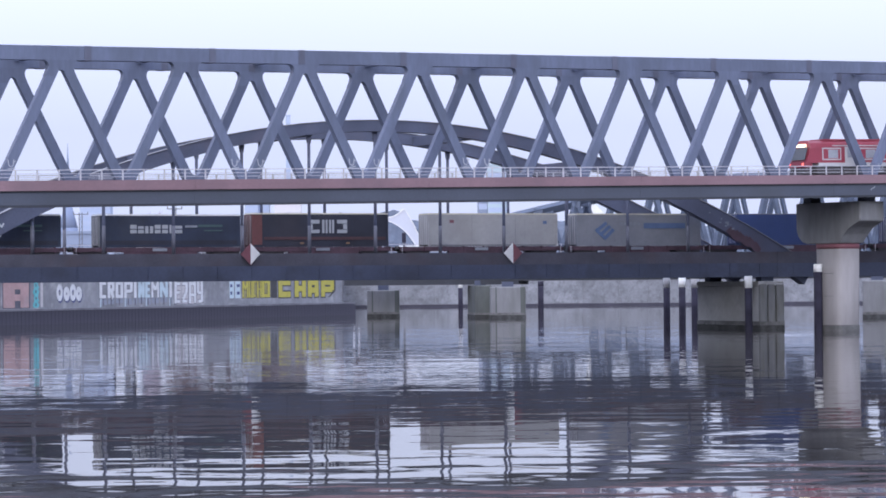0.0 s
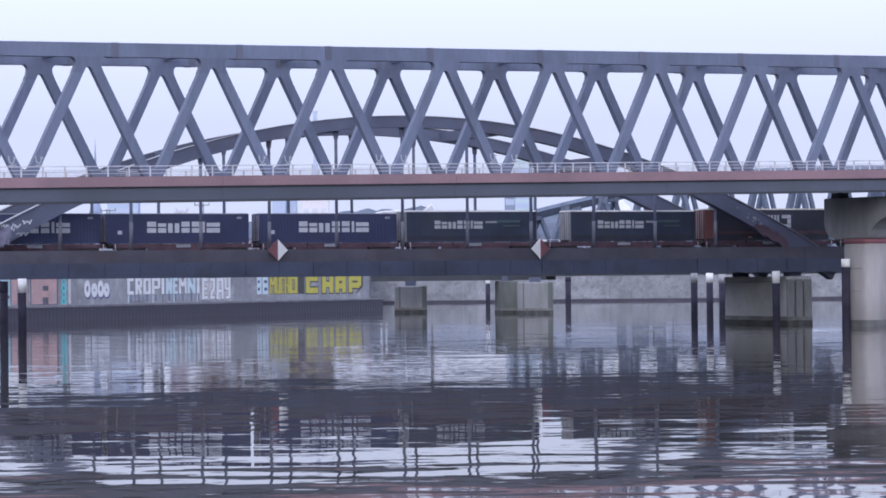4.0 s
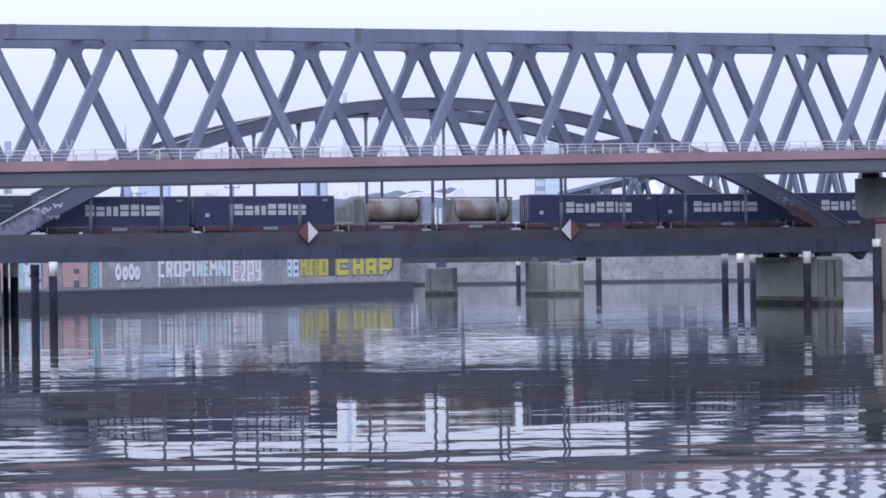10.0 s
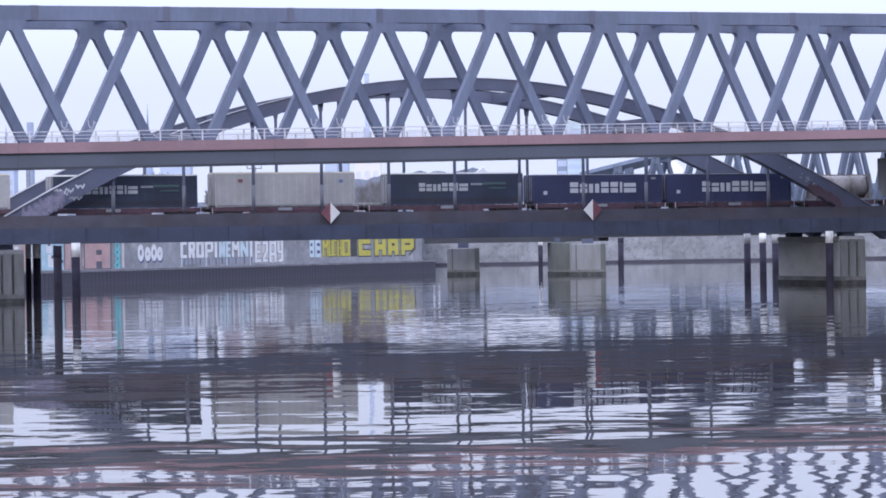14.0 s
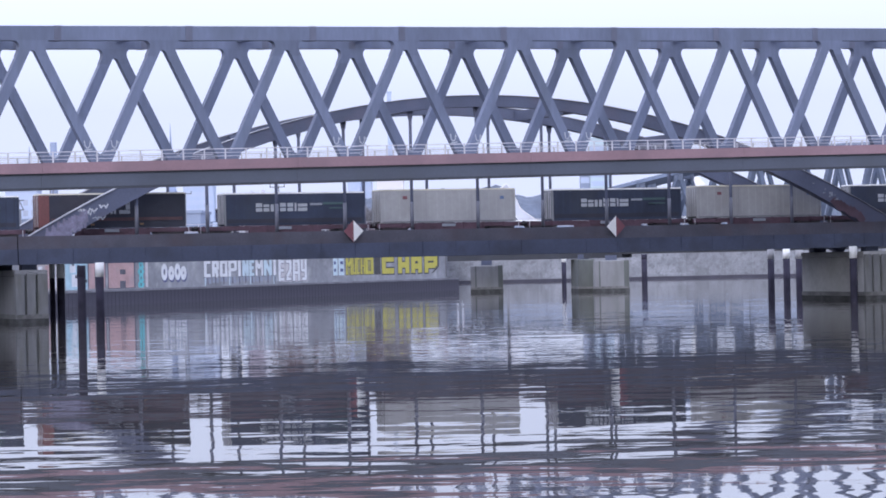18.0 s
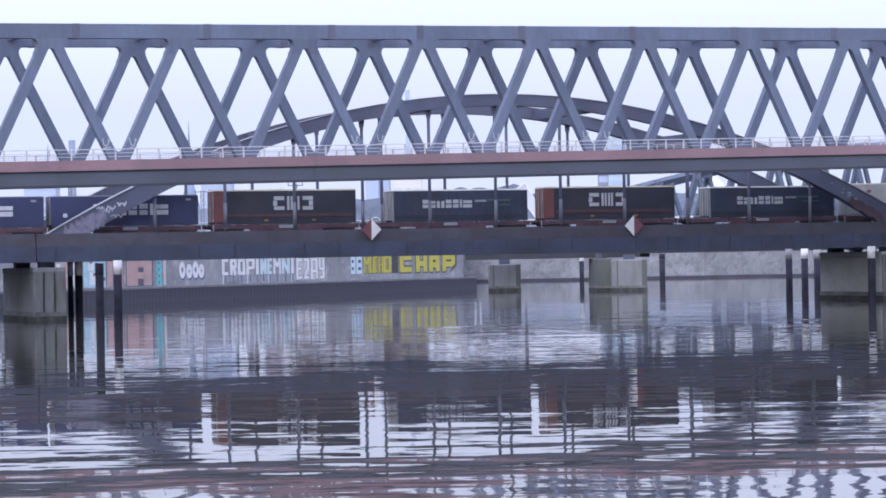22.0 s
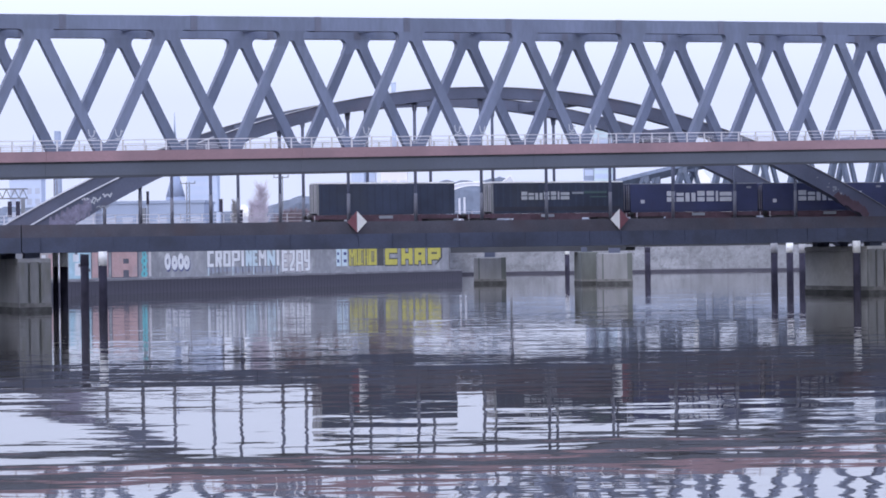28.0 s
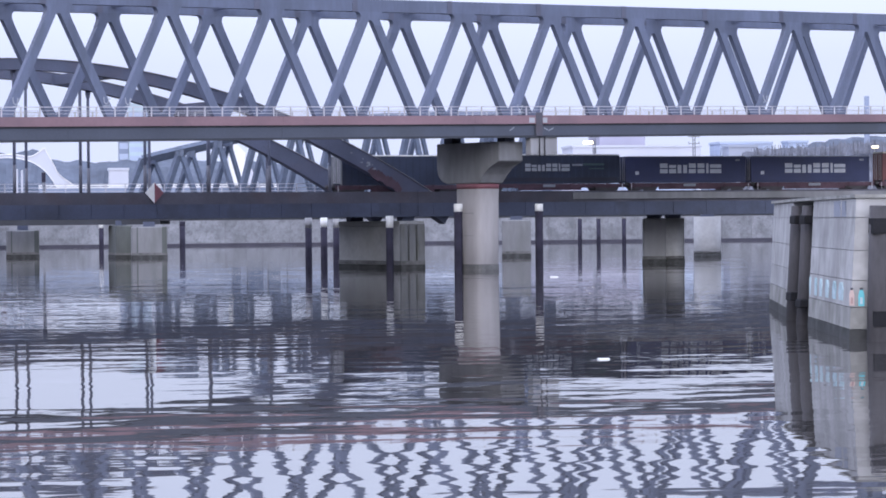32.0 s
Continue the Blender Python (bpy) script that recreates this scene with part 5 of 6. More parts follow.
    for y in (-1.1, 0.02):
        door = part("end_door", box(B(), -L + 0.03, -L + 0.1, y, y + 1.08, 0.15, H - 0.12), end, c)
        for dy in (0.3, 0.75):
            part("lock_rod", tube(B(), (-L, y + dy, 0.2), (-L, y + dy, H - 0.2), 0.025, 6), RAILING, door)
    if kind == "navy":
        logo_blocks(c, -L + 3.95, 7.3, 1.0, 1.05, LONG_MARK, LOGO_WHITE)
        part("data_plate", box(B(), -L + 1.1, -L + 1.5, -1.29, -1.255, 0.85, 1.2), LOGO_WHITE, c)
        part("data_plate", box(B(), -1.2, -0.7, -1.29, -1.255, 2.3, 2.5), LOGO_FADED, c)
    elif kind == "light":
        logo_blocks(c, -L + 3.1, 5.2, 1.3, 0.8, LONG_MARK, LOGO_GREY)
        for k, (x0, x1, z) in enumerate(((8.5, 9.7, 1.85), (9.8, 12.2, 1.9), (10.4, 12.2, 1.5))):
            part("small_text_bar", box(B(), -L + x0, -L + x1, -1.3, -1.26, z, z + (0.2, 0.22, 0.12)[k]), LOGO_FADED if k == 0 else SMALL_GREEN, c)
        part("lower_curtain_band", box(B(), -L + 0.3, -0.3, -1.24, -1.22, 0.22, 0.62), BLACK_CURTAIN, c)
    elif kind == "striped":
        logo_blocks(c, -L + (4.7 if u == -193.4 else 5.75), 3.95, 1.3, 1.3, SHORT_MARK, LOGO_GREY)
        part("red_stripe", box(B(), -L + 1.2, -0.3, -1.29, -1.255, 0.66, 0.95), DARK_STRIPE, c)
        part("side_marker_strip", box(B(), -L + 0.02, -L + 1.0, -1.29, -1.255, 0.2, H - 0.12), ORANGE_RED, c, "orange-red front strip")
        for x in (-L + 4.9, -L + 9.6):
            part("reflector", box(B(), x, x + 0.35, -1.3, -1.26, 0.25, 0.42), REFLECTOR, c)
    elif kind == "pale":
        for k in range(2):
            part("side_seam", box(B(), -L + 4.7 * (k + 1) - 0.02, -L + 4.7 * (k + 1) + 0.02, -1.236, -1.218, 0.22, H - 0.1), SEAM_GREY, c)
        part("kerb_rail", box(B(), -L + 0.2, -0.2, -1.285, -1.27, 0.02, 0.16), DOOR_GREY, c)
        part("small_mark", box(B(), -L + 2.3, -L + 2.75, -1.29, -1.255, 2.3, 2.6), DULL_RED, c)
        part("small_mark", box(B(), -1.6, -1.2, -1.29, -1.255, 2.2, 2.5), LOGO_BLUE, c)
    elif kind == "paleblue":
        for k in range(3):
            o = [(-L + 2.0 + 0.52 * k, 1.55 - 0.33 * k), (-L + 2.25 + 0.52 * k, 1.3 - 0.33 * k), (-L + 3.45 + 0.4 * k, 2.2 - 0.33 * k), (-L + 3.2 + 0.4 * k, 2.45 - 0.33 * k)]
            part("diamond_mark", prism(B(), o, -1.3, -1.26), LOGO_BLUE, c, "slanted blue bar of a diamond mark")
        part("diamond_mark", prism(B(), [(-L + 2.0, 1.55), (-L + 3.15, 0.55), (-L + 3.35, 0.78), (-L + 2.2, 1.78)], -1.304, -1.26), LOGO_BLUE, c, "slanted blue bar of a diamond mark")
        for k in range(5):
            part("faded_block", box(B(), -L + 4.8 + 0.5 * k, -L + 5.15 + 0.5 * k, -1.29, -1.26, 2.05, 2.4), LOGO_FADED, c)
        part("faded_bar", box(B(), -L + 7.5, -L + 12.2, -1.29, -1.26, 1.75, 2.3), LOGO_BLUE, c)
    CONT.append((c, u))
    return c


def wagon(u, L):
    w = thing("flat_wagon", ARCH @ Matrix.Translation((u, 3.4, 7.55)), "rust-red flat freight wagon on bogies", "wagon", "freight train wagons")
    bm = B()
    box(bm, -L, 0, -1.3, -1.05, 0.62, 1.02)
    box(bm, -L * 0.5 - 3.6, -L * 0.5 + 3.6, -1.28, -1.06, 0.36, 0.62)
    box(bm, -L, 0, 1.05, 1.3, 0.62, 1.02)
    box(bm, -L, 0, -1.05, 1.05, 0.86, 0.98)
    x = -L + 0.5
    while x < 0:
        box(bm, x - 0.06, x + 0.06, -1.34, -1.05, 0.55, 1.06)
        x += 2.1
    part("frame", bm, WAGON, w)
    for bx in (-L + 1.9, -1.9):
        bogie = part("bogie", box(B(), bx - 1.3, bx + 1.3, -1.05, 1.05, 0.38, 0.62), WHEEL, w)
        for dx in (-0.9, 0.9):
            for y in (-0.76, 0.76):
                part("wheel", tube(B(), (bx + dx, y - 0.06, 0.42), (bx + dx, y + 0.06, 0.42), 0.42, 14), WHEEL, bogie)
    for y in (-0.85, 0.85):
        part("buffer", tube(B(), (-L - 0.35, y, 0.9), (-L, y, 0.9), 0.2, 10), WHEEL, w)
    for bx in (-L + 1.9, -1.9):
        for y in (-1.12, 1.02):
            part("axle_box_frame", prism(B(), [(bx - 1.35, 0.5), (bx - 0.5, 0.3), (bx + 0.5, 0.3), (bx + 1.35, 0.5), (bx + 1.35, 0.66), (bx - 1.35, 0.66)], y, y + 0.1), WHEEL, w)
    part("air_tank", tube(B(), (-L * 0.5 + 1.4, -0.6, 0.55), (-L * 0.5 + 2.6, -0.6, 0.55), 0.2, 10), WHEEL, w)
    for x in (-L + 0.15, -0.25):
        part("grab_rail", box(B(), x, x + 0.06, -1.36, -1.3, 0.3, 1.0), RAILING, w)
    part("side_plate", box(B(), -L * 0.5 - 0.8, -L * 0.5 + 0.6, -1.36, -1.31, 0.66, 0.95), LOGO_FADED, w)
    WAG.append((w, u))


train = [(116.0, "navy"), (99.2, "blue"), (80.9, "paleblue"), (64.8, "pale"), (46.6, "striped"), (31.4, "light"), (13.8, "light"), (-1.1, "navy"), (-16.2, "navy"), (-30.8, "navy"), (-44.9, "navy"),
         (-60.7, "tank"), (-70.2, "tank"), (-79.3, "navy"), (-93.8, "navy"), (-108.9, "light"), (-126.4, "pale"), (-142.1, "light"), (-160.0, "pale"), (-175.6, "light"), (-193.4, "striped"), (-209.2, "light"),
         (-226.9, "striped"), (-242.5, "navy"), (-257.2, "navy"), (-272.0, "light"), (-289.9, "dark")]
for u, kind in train:
    container(u, kind)
for i in range(len(train) - 1):
    u, nxt = train[i][0], train[i + 1][0]
    wagon(u + 0.5, (u - nxt) - 0.75)
wagon(train[-1][0] + 0.5, 15.0)

# ---- distance ----
random.seed(21)


def block(name, x, y, w, d, z, m, label, category="building", group="distant buildings", floors=0, wm=None, bands=False):
    b = thing(name, pose(x, y, 6.0), label, category, group)
    part("facade", box(B(), -w / 2, w / 2, -d / 2, d / 2, -8, z - 6), m, b)
    part("roof", box(B(), -w / 2 - 0.3, w / 2 + 0.3, -d / 2 - 0.3, d / 2 + 0.3, z - 6, z - 5.3), m, b)
    if floors:
        cols = 1 if bands else max(3, int(w / 4))
        for r in range(floors):
            for k in range(cols):
                x0 = -w / 2 + w * (k + (0.03 if bands else 0.2)) / cols
                z0 = 4 + (z - 12) * r / floors
                part("window", box(B(), x0, x0 + w * (0.94 if bands else 0.6) / cols, -d / 2 - 0.12, -d / 2 + 0.1, z0, z0 + (z - 12) * 0.55 / floors), wm or FAR_GREY, b)
    return b


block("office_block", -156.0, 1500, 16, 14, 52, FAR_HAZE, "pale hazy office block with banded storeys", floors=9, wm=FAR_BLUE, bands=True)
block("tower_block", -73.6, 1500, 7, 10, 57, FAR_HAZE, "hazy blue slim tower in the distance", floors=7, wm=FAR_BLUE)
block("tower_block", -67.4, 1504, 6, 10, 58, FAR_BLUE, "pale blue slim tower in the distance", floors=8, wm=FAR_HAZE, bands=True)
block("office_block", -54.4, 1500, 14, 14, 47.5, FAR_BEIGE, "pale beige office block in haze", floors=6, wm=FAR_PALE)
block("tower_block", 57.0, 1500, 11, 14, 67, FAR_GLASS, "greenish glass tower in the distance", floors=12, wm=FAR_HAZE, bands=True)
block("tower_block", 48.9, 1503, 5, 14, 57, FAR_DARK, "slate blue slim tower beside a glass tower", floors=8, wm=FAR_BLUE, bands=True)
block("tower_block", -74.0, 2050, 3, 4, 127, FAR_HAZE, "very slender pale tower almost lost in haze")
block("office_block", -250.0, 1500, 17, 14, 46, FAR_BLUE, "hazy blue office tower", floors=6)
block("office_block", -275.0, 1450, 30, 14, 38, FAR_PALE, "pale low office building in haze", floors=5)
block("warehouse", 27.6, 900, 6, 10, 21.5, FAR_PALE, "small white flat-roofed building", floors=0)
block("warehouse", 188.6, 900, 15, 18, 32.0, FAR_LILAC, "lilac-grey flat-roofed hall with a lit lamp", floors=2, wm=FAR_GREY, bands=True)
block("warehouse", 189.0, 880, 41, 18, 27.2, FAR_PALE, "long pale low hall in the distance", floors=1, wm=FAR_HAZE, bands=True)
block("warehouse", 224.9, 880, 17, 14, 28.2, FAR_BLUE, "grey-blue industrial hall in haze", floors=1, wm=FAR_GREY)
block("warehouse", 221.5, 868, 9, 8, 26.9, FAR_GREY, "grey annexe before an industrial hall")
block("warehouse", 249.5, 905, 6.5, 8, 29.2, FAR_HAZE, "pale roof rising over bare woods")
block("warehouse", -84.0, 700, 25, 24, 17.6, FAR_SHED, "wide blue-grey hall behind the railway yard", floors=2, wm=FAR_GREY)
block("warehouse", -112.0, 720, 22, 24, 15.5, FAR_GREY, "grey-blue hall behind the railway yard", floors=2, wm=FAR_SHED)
# this and the long grey shed are widened unseen to darken the reflection
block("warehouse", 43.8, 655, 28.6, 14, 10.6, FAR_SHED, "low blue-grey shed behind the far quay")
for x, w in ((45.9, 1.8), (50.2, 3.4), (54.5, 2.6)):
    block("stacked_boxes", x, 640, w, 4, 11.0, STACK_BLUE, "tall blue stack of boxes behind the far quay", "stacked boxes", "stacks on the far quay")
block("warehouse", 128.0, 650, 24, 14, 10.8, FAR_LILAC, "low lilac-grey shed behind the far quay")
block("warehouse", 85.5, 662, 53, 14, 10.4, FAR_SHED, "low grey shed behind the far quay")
gable = thing("gabled_tent", pose(-63.0, 700, 6), "white gabled tent roof behind the railway yard", "tent")
part("tent_roof", prism(B(), [(-2.9, 8.2), (2.7, 8.2), (0.1, 11.2)], -5, 5), WHITE_PAINT, gable)
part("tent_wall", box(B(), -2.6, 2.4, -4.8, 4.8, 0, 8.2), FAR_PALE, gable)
roof = thing("glass_roof", pose(50.5, 700, 6), "white faceted glass roof beyond the old truss bridge", "building")
part("roof_facet", prism(B(), [(-2.2, 8), (1.2, 8), (2.2, 15.9), (-0.2, 18.4), (-1.8, 17.1)], -3, 3), WHITE_PAINT, roof)
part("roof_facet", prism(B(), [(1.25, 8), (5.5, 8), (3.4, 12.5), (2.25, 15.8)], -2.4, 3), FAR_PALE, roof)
for x0, x1 in ((-33, -20), (2, 62)):
    strip = thing("platform_wall", pose(0, 702, 6), "grey platform wall with two white rails", "wall", "platform walls")
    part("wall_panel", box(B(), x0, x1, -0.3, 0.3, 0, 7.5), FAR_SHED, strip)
    part("white_rail", box(B(), x0, x1, -0.3, 0.3, 7.5, 7.85), WHITE_PAINT, strip)
    part("white_rail", box(B(), x0, x1, -0.25, 0.2, 8.1, 8.35), WHITE_PAINT, strip)
    for k in range(int((x1 - x0) / 3)):
        part("rail_post", box(B(), x0 + 3 * k, x0 + 3 * k + 0.3, -0.2, 0.15, 7.85, 8.1), FAR_PALE, strip)
lamp = thing("flood_lamp", pose(173.4, 870.6, 28.8), "bright flood lamp on a pole before a grey hall", "lamp")
part("lamp_head", box(B(), -1.6, 1.6, -0.3, 0.3, -0.5, 0.5), LAMP_GLOW, lamp, bevel=0.1)
part("pole", tube(B(), (2.2, 0.4, -22.9), (2.2, 0.4, 0.4), 0.35, 8), MAST_STEEL, lamp)
part("bracket", box(B(), 0, 2.4, 0.3, 0.5, 0.2, 0.4), MAST_STEEL, lamp)

# wooded ridge
bm = B()
random.seed(5)
N = 520
prev = None
for i in range(N + 1):
    x = -420 + 1000 * i / N
    base = np.interp(x, [-420, -250, -180, -120, -105, -92, -78, -62, -45, -25, -7, 1, 5, 9, 15, 20, 30, 60, 120, 200, 280, 330, 372, 580], [24, 26, 28, 24.0, 24.8, 28.6, 31, 31.9, 33.4, 35.2, 36.0, 37.4, 36.2, 32.6, 31.2, 33, 31.5, 33, 30, 27, 31, 35, 41, 44])
    z = base + 0.9 * noise.noise(Vector((x * 0.06, 0, 0))) + 1.9 * abs(noise.noise(Vector((x * 0.11, 3, 0)))) + 0.5 * noise.noise(Vector((x * 0.45, 5, 0))) - 0.5
    row = [bm.verts.new((x, 1200 + 8 * noise.noise(Vector((x * 0.1, 7, k))) + k * 12, 6 + (z - 6) * f)) for k, f in enumerate((0.0, 0.55, 0.85, 1.0, 0.8))]
    if prev:
        for a in range(4):
            bm.faces.new((prev[a], row[a], row[a + 1], prev[a + 1]))
    prev = row
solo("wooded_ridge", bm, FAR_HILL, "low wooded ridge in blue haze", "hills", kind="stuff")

# white arched roof of a station
def smooth_line(pts, n):
    """Even points along a soft curve through a few given ones."""
    out = []
    for i in range(len(pts) - 1):
        p = [Vector(pts[max(0, min(len(pts) - 1, i + k))]) for k in (-1, 0, 1, 2)]
        for j in range(n):
            t = j / n
            out.append(0.5 * (2 * p[1] + (p[2] - p[0]) * t + (2 * p[0] - 5 * p[1] + 4 * p[2] - p[3]) * t ** 2 + (3 * p[1] - p[0] - 3 * p[2] + p[3]) * t ** 3))
    return out + [Vector(pts[-1])]


st = thing("arched_roof", pose(0, 900, 6), "white steel arched station roof in the distance", "building")
rim = smooth_line([(-25.5, 10.8), (-20.8, 16.2), (-13.0, 20.1), (-4.9, 20.6), (0.2, 20.0), (4.4, 22.6)], 6)
hem = smooth_line([(-24.4, 10.6), (-18.4, 16.1), (-10.0, 19.5), (-1.0, 18.8), (4.6, 15.4), (8.5, 10.0)], 6)
flank = smooth_line([(4.4, 22.6), (7.3, 17.5), (9.1, 14.2), (15.1, 9.9)], 5)
for k in range(len(rim) - 1):
    o = [(*hem[k],), (*hem[k + 1],), (*rim[k + 1],), (*rim[k],)]
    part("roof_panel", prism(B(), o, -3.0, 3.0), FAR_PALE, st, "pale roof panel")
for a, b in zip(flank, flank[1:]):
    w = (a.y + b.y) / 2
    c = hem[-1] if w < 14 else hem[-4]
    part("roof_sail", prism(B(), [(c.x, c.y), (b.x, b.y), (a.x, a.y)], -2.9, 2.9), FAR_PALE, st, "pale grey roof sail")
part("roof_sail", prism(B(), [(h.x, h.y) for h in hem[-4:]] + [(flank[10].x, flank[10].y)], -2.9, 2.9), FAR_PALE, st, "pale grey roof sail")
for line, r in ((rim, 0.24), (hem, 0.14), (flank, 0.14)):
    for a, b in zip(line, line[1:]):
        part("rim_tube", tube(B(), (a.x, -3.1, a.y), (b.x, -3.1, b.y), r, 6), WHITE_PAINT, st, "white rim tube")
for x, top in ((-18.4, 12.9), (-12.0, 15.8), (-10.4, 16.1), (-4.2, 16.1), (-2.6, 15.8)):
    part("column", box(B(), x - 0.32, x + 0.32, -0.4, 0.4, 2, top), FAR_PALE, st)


# spires, chimneys, masts
def spire(x, y, z0, z1, w):
    s = thing("church_spire", pose(x, y, 0), "hazy church spire on the skyline", "spire", "spires")
    part("tower", box(B(), -w, w, -w, w, 5, z0), FAR_DARK, s)
    part("steeple", tube(B(), (0, 0, z0), (0, 0, z1), w * 1.2, 8, 0.1), FAR_DARK, s)


spire(-93.5, 2000, 78, 105, 1.3)


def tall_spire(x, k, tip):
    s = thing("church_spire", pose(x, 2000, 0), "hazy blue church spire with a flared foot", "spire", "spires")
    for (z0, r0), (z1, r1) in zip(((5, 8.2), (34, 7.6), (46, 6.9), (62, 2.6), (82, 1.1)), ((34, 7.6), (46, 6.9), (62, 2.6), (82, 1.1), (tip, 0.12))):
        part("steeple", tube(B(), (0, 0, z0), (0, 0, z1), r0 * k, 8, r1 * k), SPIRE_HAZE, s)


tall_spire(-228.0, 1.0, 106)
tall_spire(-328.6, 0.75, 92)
ch = thing("chimney", pose(363.5, 1200, 0), "hazy grey factory chimney on the skyline", "chimney")
part("shaft", tube(B(), (0, 0, 5), (0, 0, 57.5), 1.6, 12, 1.1), FAR_DARK, ch)
ch = thing("chimney", pose(-311.4, 2000, 0), "hazy grey factory chimney on the skyline", "chimney")
part("shaft", tube(B(), (0, 0, 5), (0, 0, 94), 3.0, 12, 2.4), FAR_DARK, ch)


def mast(x, y, z0, z1, arms=1):
    m = thing("catenary_mast", pose(x, y, 0), "grey steel overhead line mast beside the tracks", "mast", "catenary masts")
    for dx in (-0.25, 0.25):
        part("mast_leg", box(B(), dx - 0.07, dx + 0.07, -0.15, 0.15, z0 - 4, z1), MAST_STEEL, m)
    k = z0
    while k < z1 - 1:
        part("lacing", tube(B(), (-0.25, 0, k), (0.25, 0, k + 0.9), 0.04, 5), MAST_STEEL, m)
        k += 0.9
    for a in range(arms):
        part("cross_arm", box(B(), -1.3, 1.3, -0.06, 0.06, z1 - 0.35 - a * 1.6, z1 - 0.2 - a * 1.6), MAST_STEEL, m)
        for dx in (-1.2, 1.2):
            part("insulator", tube(B(), (dx, 0, z1 - 0.2 - a * 1.6), (dx, 0, z1 + 0.15 - a * 1.6), 0.08, 6), MAST_STEEL, m)


for x, y, z1, arms in ((-75.2, 480, 19.0, 1), (-52.6, 480, 17.4, 1), (-36.7, 480, 18.2, 1), (128.8, 640, 24.0, 1), (152.4, 640, 24.0, 2)):
    mast(x, y, 8, z1, arms)
for x, y, z, r in ((-59.6, 481, 15.9, 0.22), (-46.9, 479, 14.4, 0.3), (-43.5, 478, 12.5, 0.38), (2.75, 600, 15.8, 0.42)):
    p = thing("signal_post", pose(x, y, 6.0), "dark trackside signal post in the railway yard", "signal", "signal posts")
    part("post", tube(B(), (0, 0, 0), (0, 0, z - 6), r * 0.6, 8), MAST_STEEL, p)
    part("signal_head", box(B(), -r, r, -0.3, 0.1, z - 8.2, z - 6.1), TIMBER_POLE, p, bevel=0.05)
    part("hood", box(B(), -r * 1.2, r * 1.2, -0.45, 0.15, z - 6.15, z - 6.0), MAST_STEEL, p)
for x, z in ((-31.6, 3.7), (-28.8, 3.9), (-25.9, 4.1), (-22.8, 4.5)):
    dome = thing("round_shelter", pose(x, 474, 7.6), "small round-topped white shelter by the tracks", "shelter", "round shelters")
    o = [(-0.95, 0), (0.95, 0)] + [(0.95 * math.cos(a), z - 0.95 + 0.95 * math.sin(a)) for a in [math.pi * i / 10 for i in range(11)]]
    part("shell", prism(B(), o, -0.6, 0.6), MAST_STEEL, dome)
    bm = B()
    for i in range(10):
        a, b = math.pi * i / 10, math.pi * (i + 1) / 10
        tube(bm, (0.95 * math.cos(a), -0.62, z - 0.95 + 0.95 * math.sin(a)), (0.95 * math.cos(b), -0.62, z - 0.95 + 0.95 * math.sin(b)), 0.07, 5)
    part("rim", bm, FAR_PALE, dome, "pale rim")
solo("yard_ground", box(B(), -260, -10, 470, 640, -2, 7.6), BALLAST, "dark ground of the railway yard", "ground", kind="structure")
g = thing("signal_gantry", pose(-84.0, 480, 7.6), "dark steel signal gantry over the tracks", "gantry")
for x in (-8, -5.2, -1.2, 3.2):
    part("leg", box(B(), x - 0.3, x + 0.3, -0.3, 0.3, 0, 7.5), MAST_STEEL, g)
for z in (7.3, 8.9):
    part("beam", box(B(), -9, 4, -0.4, 0.4, z, z + 0.22), MAST_STEEL, g)
for k in range(9):
    x = -8.8 + 1.42 * k
    part("lacing", tube(B(), (x, -0.3, 7.4), (x + 0.71, -0.3, 9.0), 0.09, 5), MAST_STEEL, g)
    part("lacing", tube(B(), (x + 0.71, -0.3, 9.0), (x + 1.42, -0.3, 7.4), 0.09, 5), MAST_STEEL, g)
for x in (-6.5, -3, 1.0, 2.4):
    part("signal_box", box(B(), x - 0.35, x + 0.35, -0.6, -0.4, 4.2, 6.9), TIMBER_POLE, g)
for x, w, h in ((-62, 5, 2.2), (-57.5, 3, 1.4), (-52.4, 0.5, 5.4), (-49, 6, 1.2), (-41.4, 0.7, 4.5), (-38.9, 1.6, 2.6), (-36.5, 1.0, 2.0), (-30, 5, 1.5), (-22, 4, 1.8)):
    b = solo("yard_box" if w > 0.8 else "signal_post", box(B(), -w / 2, w / 2, -1, 1, 0, h), random.choice((FAR_DARK, FAR_BLUE, MAST_STEEL)), "grey trackside equipment in the railway yard", "trackside equipment", "yard equipment", m=pose(x * 1.14, 474 + random.uniform(-3, 6), 7.6), bevel=0.05)

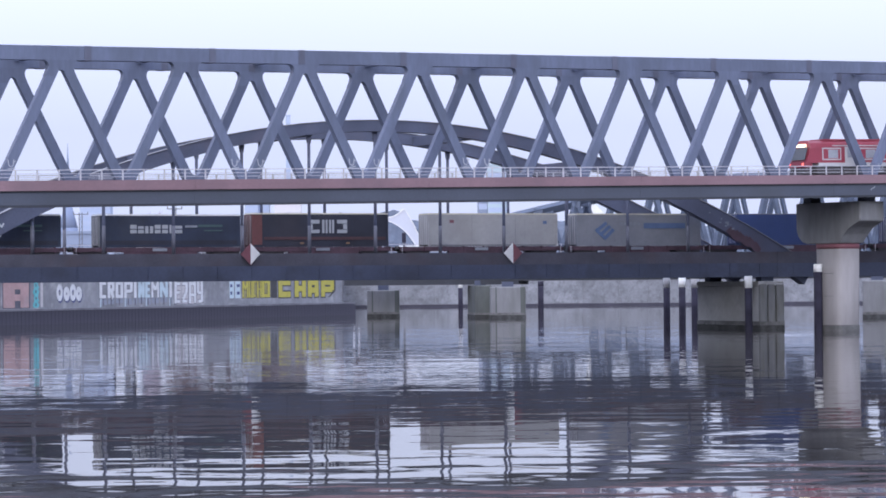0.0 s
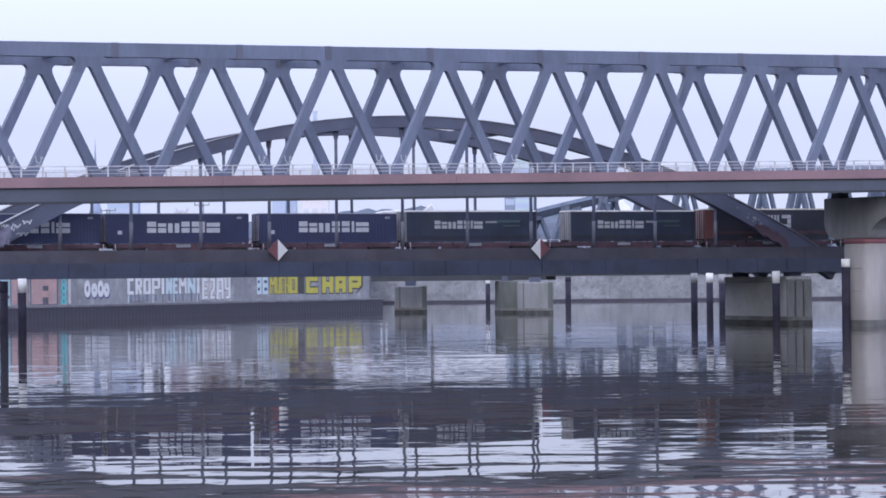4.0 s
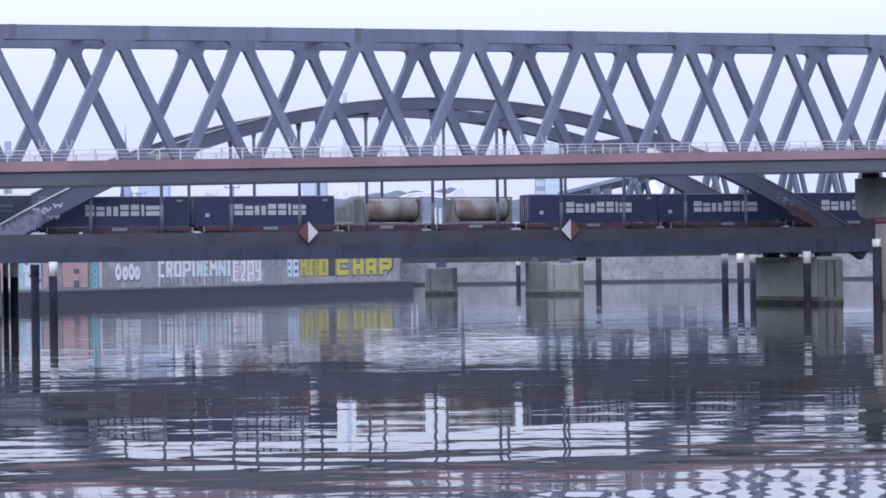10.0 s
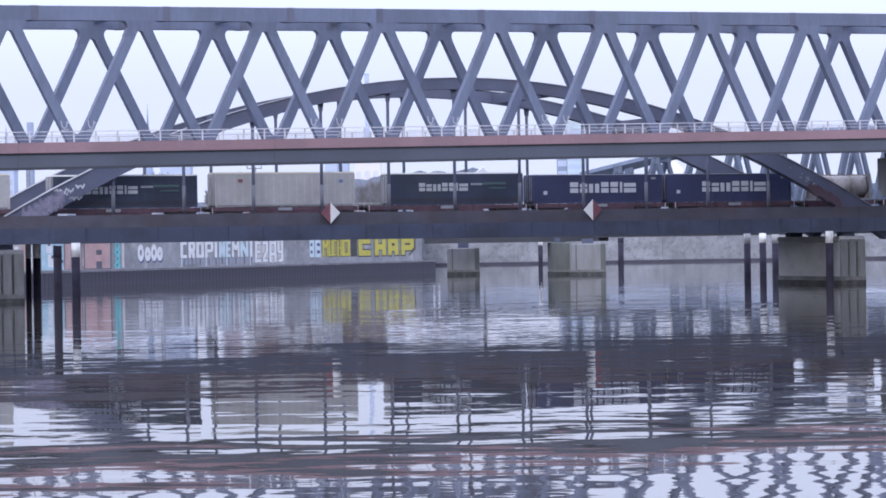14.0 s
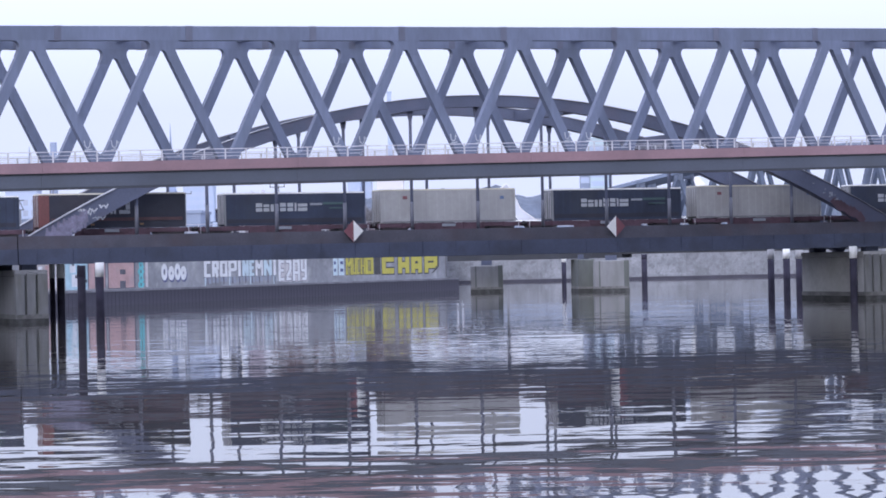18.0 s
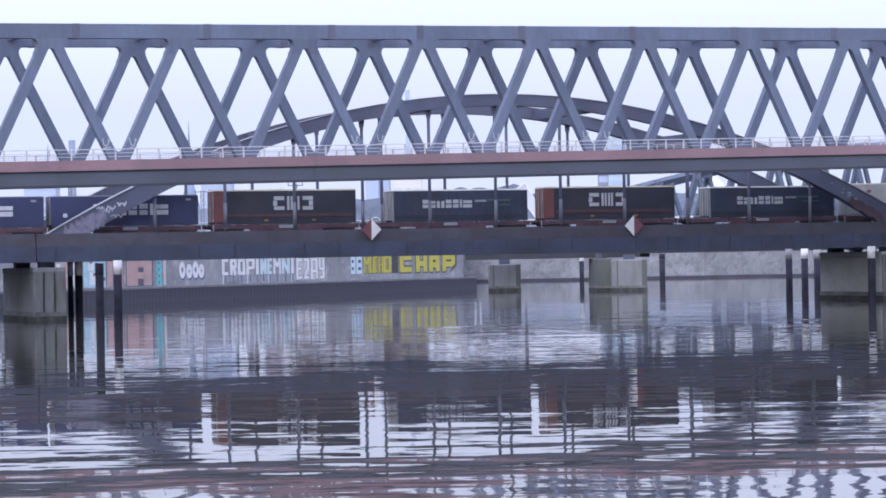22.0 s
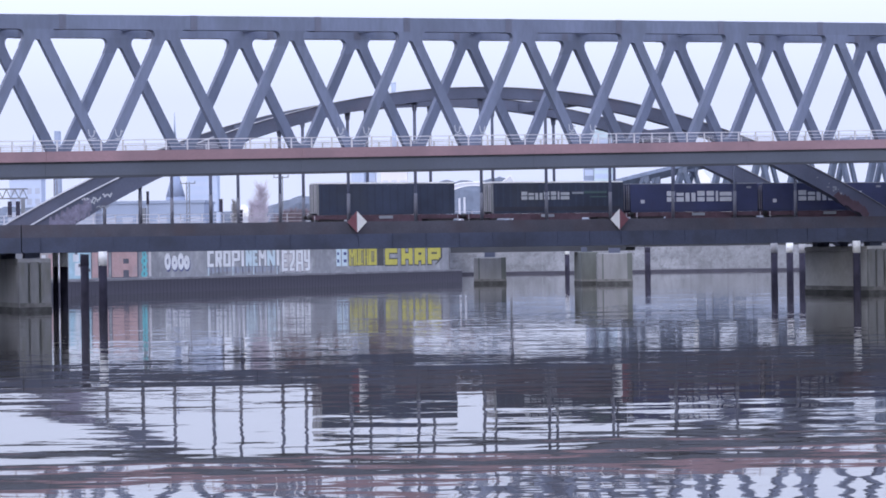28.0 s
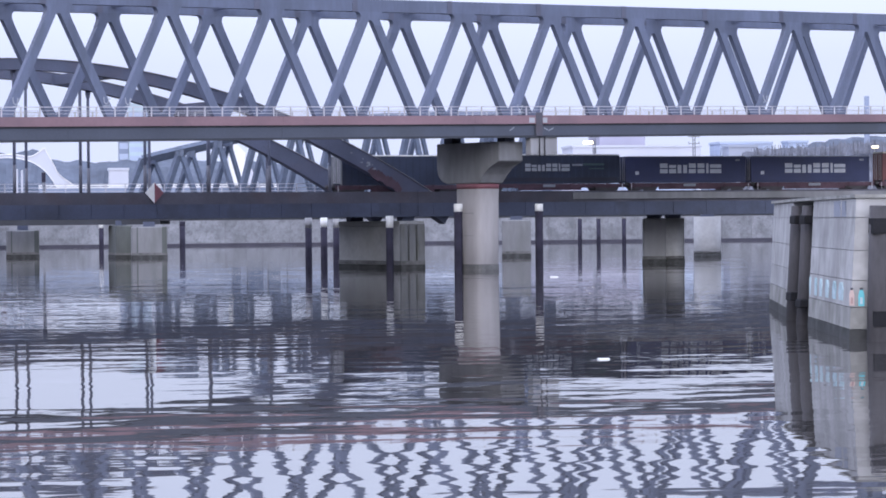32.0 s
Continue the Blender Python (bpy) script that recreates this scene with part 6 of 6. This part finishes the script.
# bare shrubs and trees along the yard
def twiggy(bm, x, y, z0, z1, r, n, thick=0.05):
    """A bare crown: a tapered stem, limbs and many short twigs."""
    tube(bm, (x, y, z0), (x, y, z0 + (z1 - z0) * 0.8), thick * 3.2, 6, thick)
    for q in range(n):
        a, t = random.uniform(0, 6.28), random.uniform(0.05, 0.8)
        z = z0 + (z1 - z0) * t
        w = r * (1.05 - 0.75 * t) * random.uniform(0.2, 1.0)
        p = Vector((x + w * math.cos(a), y + 0.7 * w * math.sin(a), min(z1, z + random.uniform(1.0, 2.2) * w)))
        tube(bm, (x, y, z), p, thick, 3, thick * 0.5)
        for e in range(6):
            b = a + random.uniform(-1.3, 1.3)
            d = random.uniform(0.25, 0.6) * r
            o = Vector((x, y, z)).lerp(p, random.uniform(0.4, 1.0))
            tube(bm, o, o + Vector((d * math.cos(b), 0.6 * d * math.sin(b), random.uniform(0.6, 1.8) * d)), thick * 0.6, 3, thick * 0.3)


random.seed(31)
bm = B()
for k in range(150):
    x = random.uniform(-37.5, -19.5)
    y = random.uniform(476, 488)
    top = np.interp(x, [-37.5, -35, -30, -25, -19.5], [12.6, 13.4, 12.6, 12.0, 11.4]) - random.uniform(0, 1.6)
    twiggy(bm, x, y, 7.0, top, 1.1, 26, 0.045)
for k in range(60):
    x = random.uniform(-62, -38) if k % 2 else random.uniform(-19, -4)
    twiggy(bm, x, random.uniform(476, 484), 7.0, random.uniform(8.8, 10.4), 0.8, 12, 0.05)
solo("shrubs", bm, SHRUB, "bare reddish-brown shrubs along the railway yard", "shrubs", kind="stuff")
for x, y, z, r, m, label in ((-40.6, 486, 17.6, 1.7, TREE_PINK, "slim bare tree with hazy pinkish twigs"), (-42.2, 490, 14.6, 1.3, TREE_PINK, "slim bare tree with hazy pinkish twigs"), (-45.4, 488, 15.2, 0.8, TREE_OLIVE, "narrow dark conifer-like tree in the yard"),
                             (-18.6, 490, 15.2, 1.9, TREE_OLIVE, "bare olive-brown tree behind the yard"), (-16.2, 487, 15.8, 2.0, TREE_OLIVE, "bare olive-brown tree behind the yard"), (-21.5, 492, 14.2, 1.7, TREE_OLIVE, "bare olive-brown tree behind the yard")):
    bare = thing("bare_tree", pose(x, y, 6.0), label, "tree", "bare trees")
    bm = B()
    tube(bm, (0, 0, 0), (0, 0, (z - 6) * 0.75), 0.2, 7, 0.06)
    part("trunk", bm, m, bare)
    bm = B()
    twiggy(bm, 0, 0, 2.0, z - 6, r, 220, 0.035)
    part("crown", bm, m, bare)

bm = B()
random.seed(47)
prev = None
for i in range(161):
    x = 220 + 70 * i / 160
    base = np.interp(x, [220, 230, 242, 252, 263, 290], [25.4, 26.6, 26.9, 27.6, 28.2, 30.0])
    z = base + 1.6 * abs(noise.noise(Vector((x * 0.3, 2, 0)))) + 0.8 * noise.noise(Vector((x * 0.9, 4, 0))) - 0.4
    row = [bm.verts.new((x, 850 + 2.5 * noise.noise(Vector((x * 0.5, 7, k))) + k * 3, 6 + (z - 6) * f)) for k, f in enumerate((0.0, 0.5, 0.8, 1.0, 0.7))]
    if prev:
        for a in range(4):
            bm.faces.new((prev[a], row[a], row[a + 1], prev[a + 1]))
    prev = row
for k in range(240):
    x = random.uniform(221, 289)
    z = np.interp(x, [220, 230, 242, 252, 263, 290], [25.4, 26.6, 26.9, 27.6, 28.2, 30.0])
    tube(bm, (x, 853, z - 3.5), (x + random.uniform(-0.5, 0.5), 853, z + random.uniform(0.3, 1.0)), 0.22, 3, 0.06)
solo("skyline_trees", bm, FAR_TREES, "belt of hazy bare woods along the far bank", "trees", kind="stuff")
lamp = thing("flood_lamp", pose(241.7, 790.0, 24.9), "bright flood lamp on a pole before bare trees", "lamp")
part("lamp_head", box(B(), -0.9, 0.9, -0.3, 0.3, -0.35, 0.35), LAMP_GLOW, lamp, bevel=0.08)
part("pole", tube(B(), (0, 0.3, -19.3), (0, 0.3, -0.3), 0.16, 8), MAST_STEEL, lamp)

# small white plates added on the water as bright reflection streaks
for x, y, w in ((44.3, 238, 0.35), (20, 98, 0.2), (46, 165, 0.12), (-15.5, 79.5, 0.4)):
    solo("reflection_streak", box(B(), -w, w, -0.12, 0.12, -0.03, 0.05), WHITE_PAINT, "small white plate added on the water as a reflection streak", "driftwood", "floating scraps", m=pose(x, y, 0, 0, 0, 8), bevel=0.02)

commuter = commuter_train()


def train_place(t):
    a = t / 16
    return 185.505 * a - 17.387 * a ** 2 + 31.146 * a ** 3 - 17.833 * a ** 4 + 3.734 * a ** 5


def commuter_place(t):
    return 77.25 + 15.9 * min(t, 8) + (7.9 * min(t - 8, 4) if t > 8 else 0)


def track_point(s):
    return deck_turn(s) @ Vector((s, BEND_Y, 0))


def on_track(s, length, z):
    """Place for a thing whose front end is at s along the track and whose ends both lie on it."""
    f, r = track_point(s), track_point(s - length)
    d = f - r
    k = min(max((s - 85.0) / 40.0, 0.0), 1.0)
    z += 0.16 * k * k * (3 - 2 * k)
    return ARCH @ Matrix.Translation((f.x, f.y, z)) @ Matrix.Rotation(math.atan2(d.y, d.x), 4, "Z")


def motions():
    times = [k * 0.5 for k in range(65)]
    for ob, u in CONT:
        walk(ob, [(t, on_track(u + train_place(t), 13.5, FLOOR)) for t in times])
    for ob, u in WAG:
        walk(ob, [(t, on_track(u + train_place(t), 13.5, 7.55)) for t in times])
    pitch = Matrix.Rotation(-math.atan(SL), 4, "Y")
    walk(commuter, [(t, TRUSS @ Matrix.Translation((commuter_place(t), 2.68, 13.25 + SL * (commuter_place(t)))) @ pitch) for t in (0, 4, 8, 10, 12, 14, 32)])
    walk(water, [(t, pose(0.05 * t, -0.25 * t, 0)) for t in (0, 16, 32)])


motions()
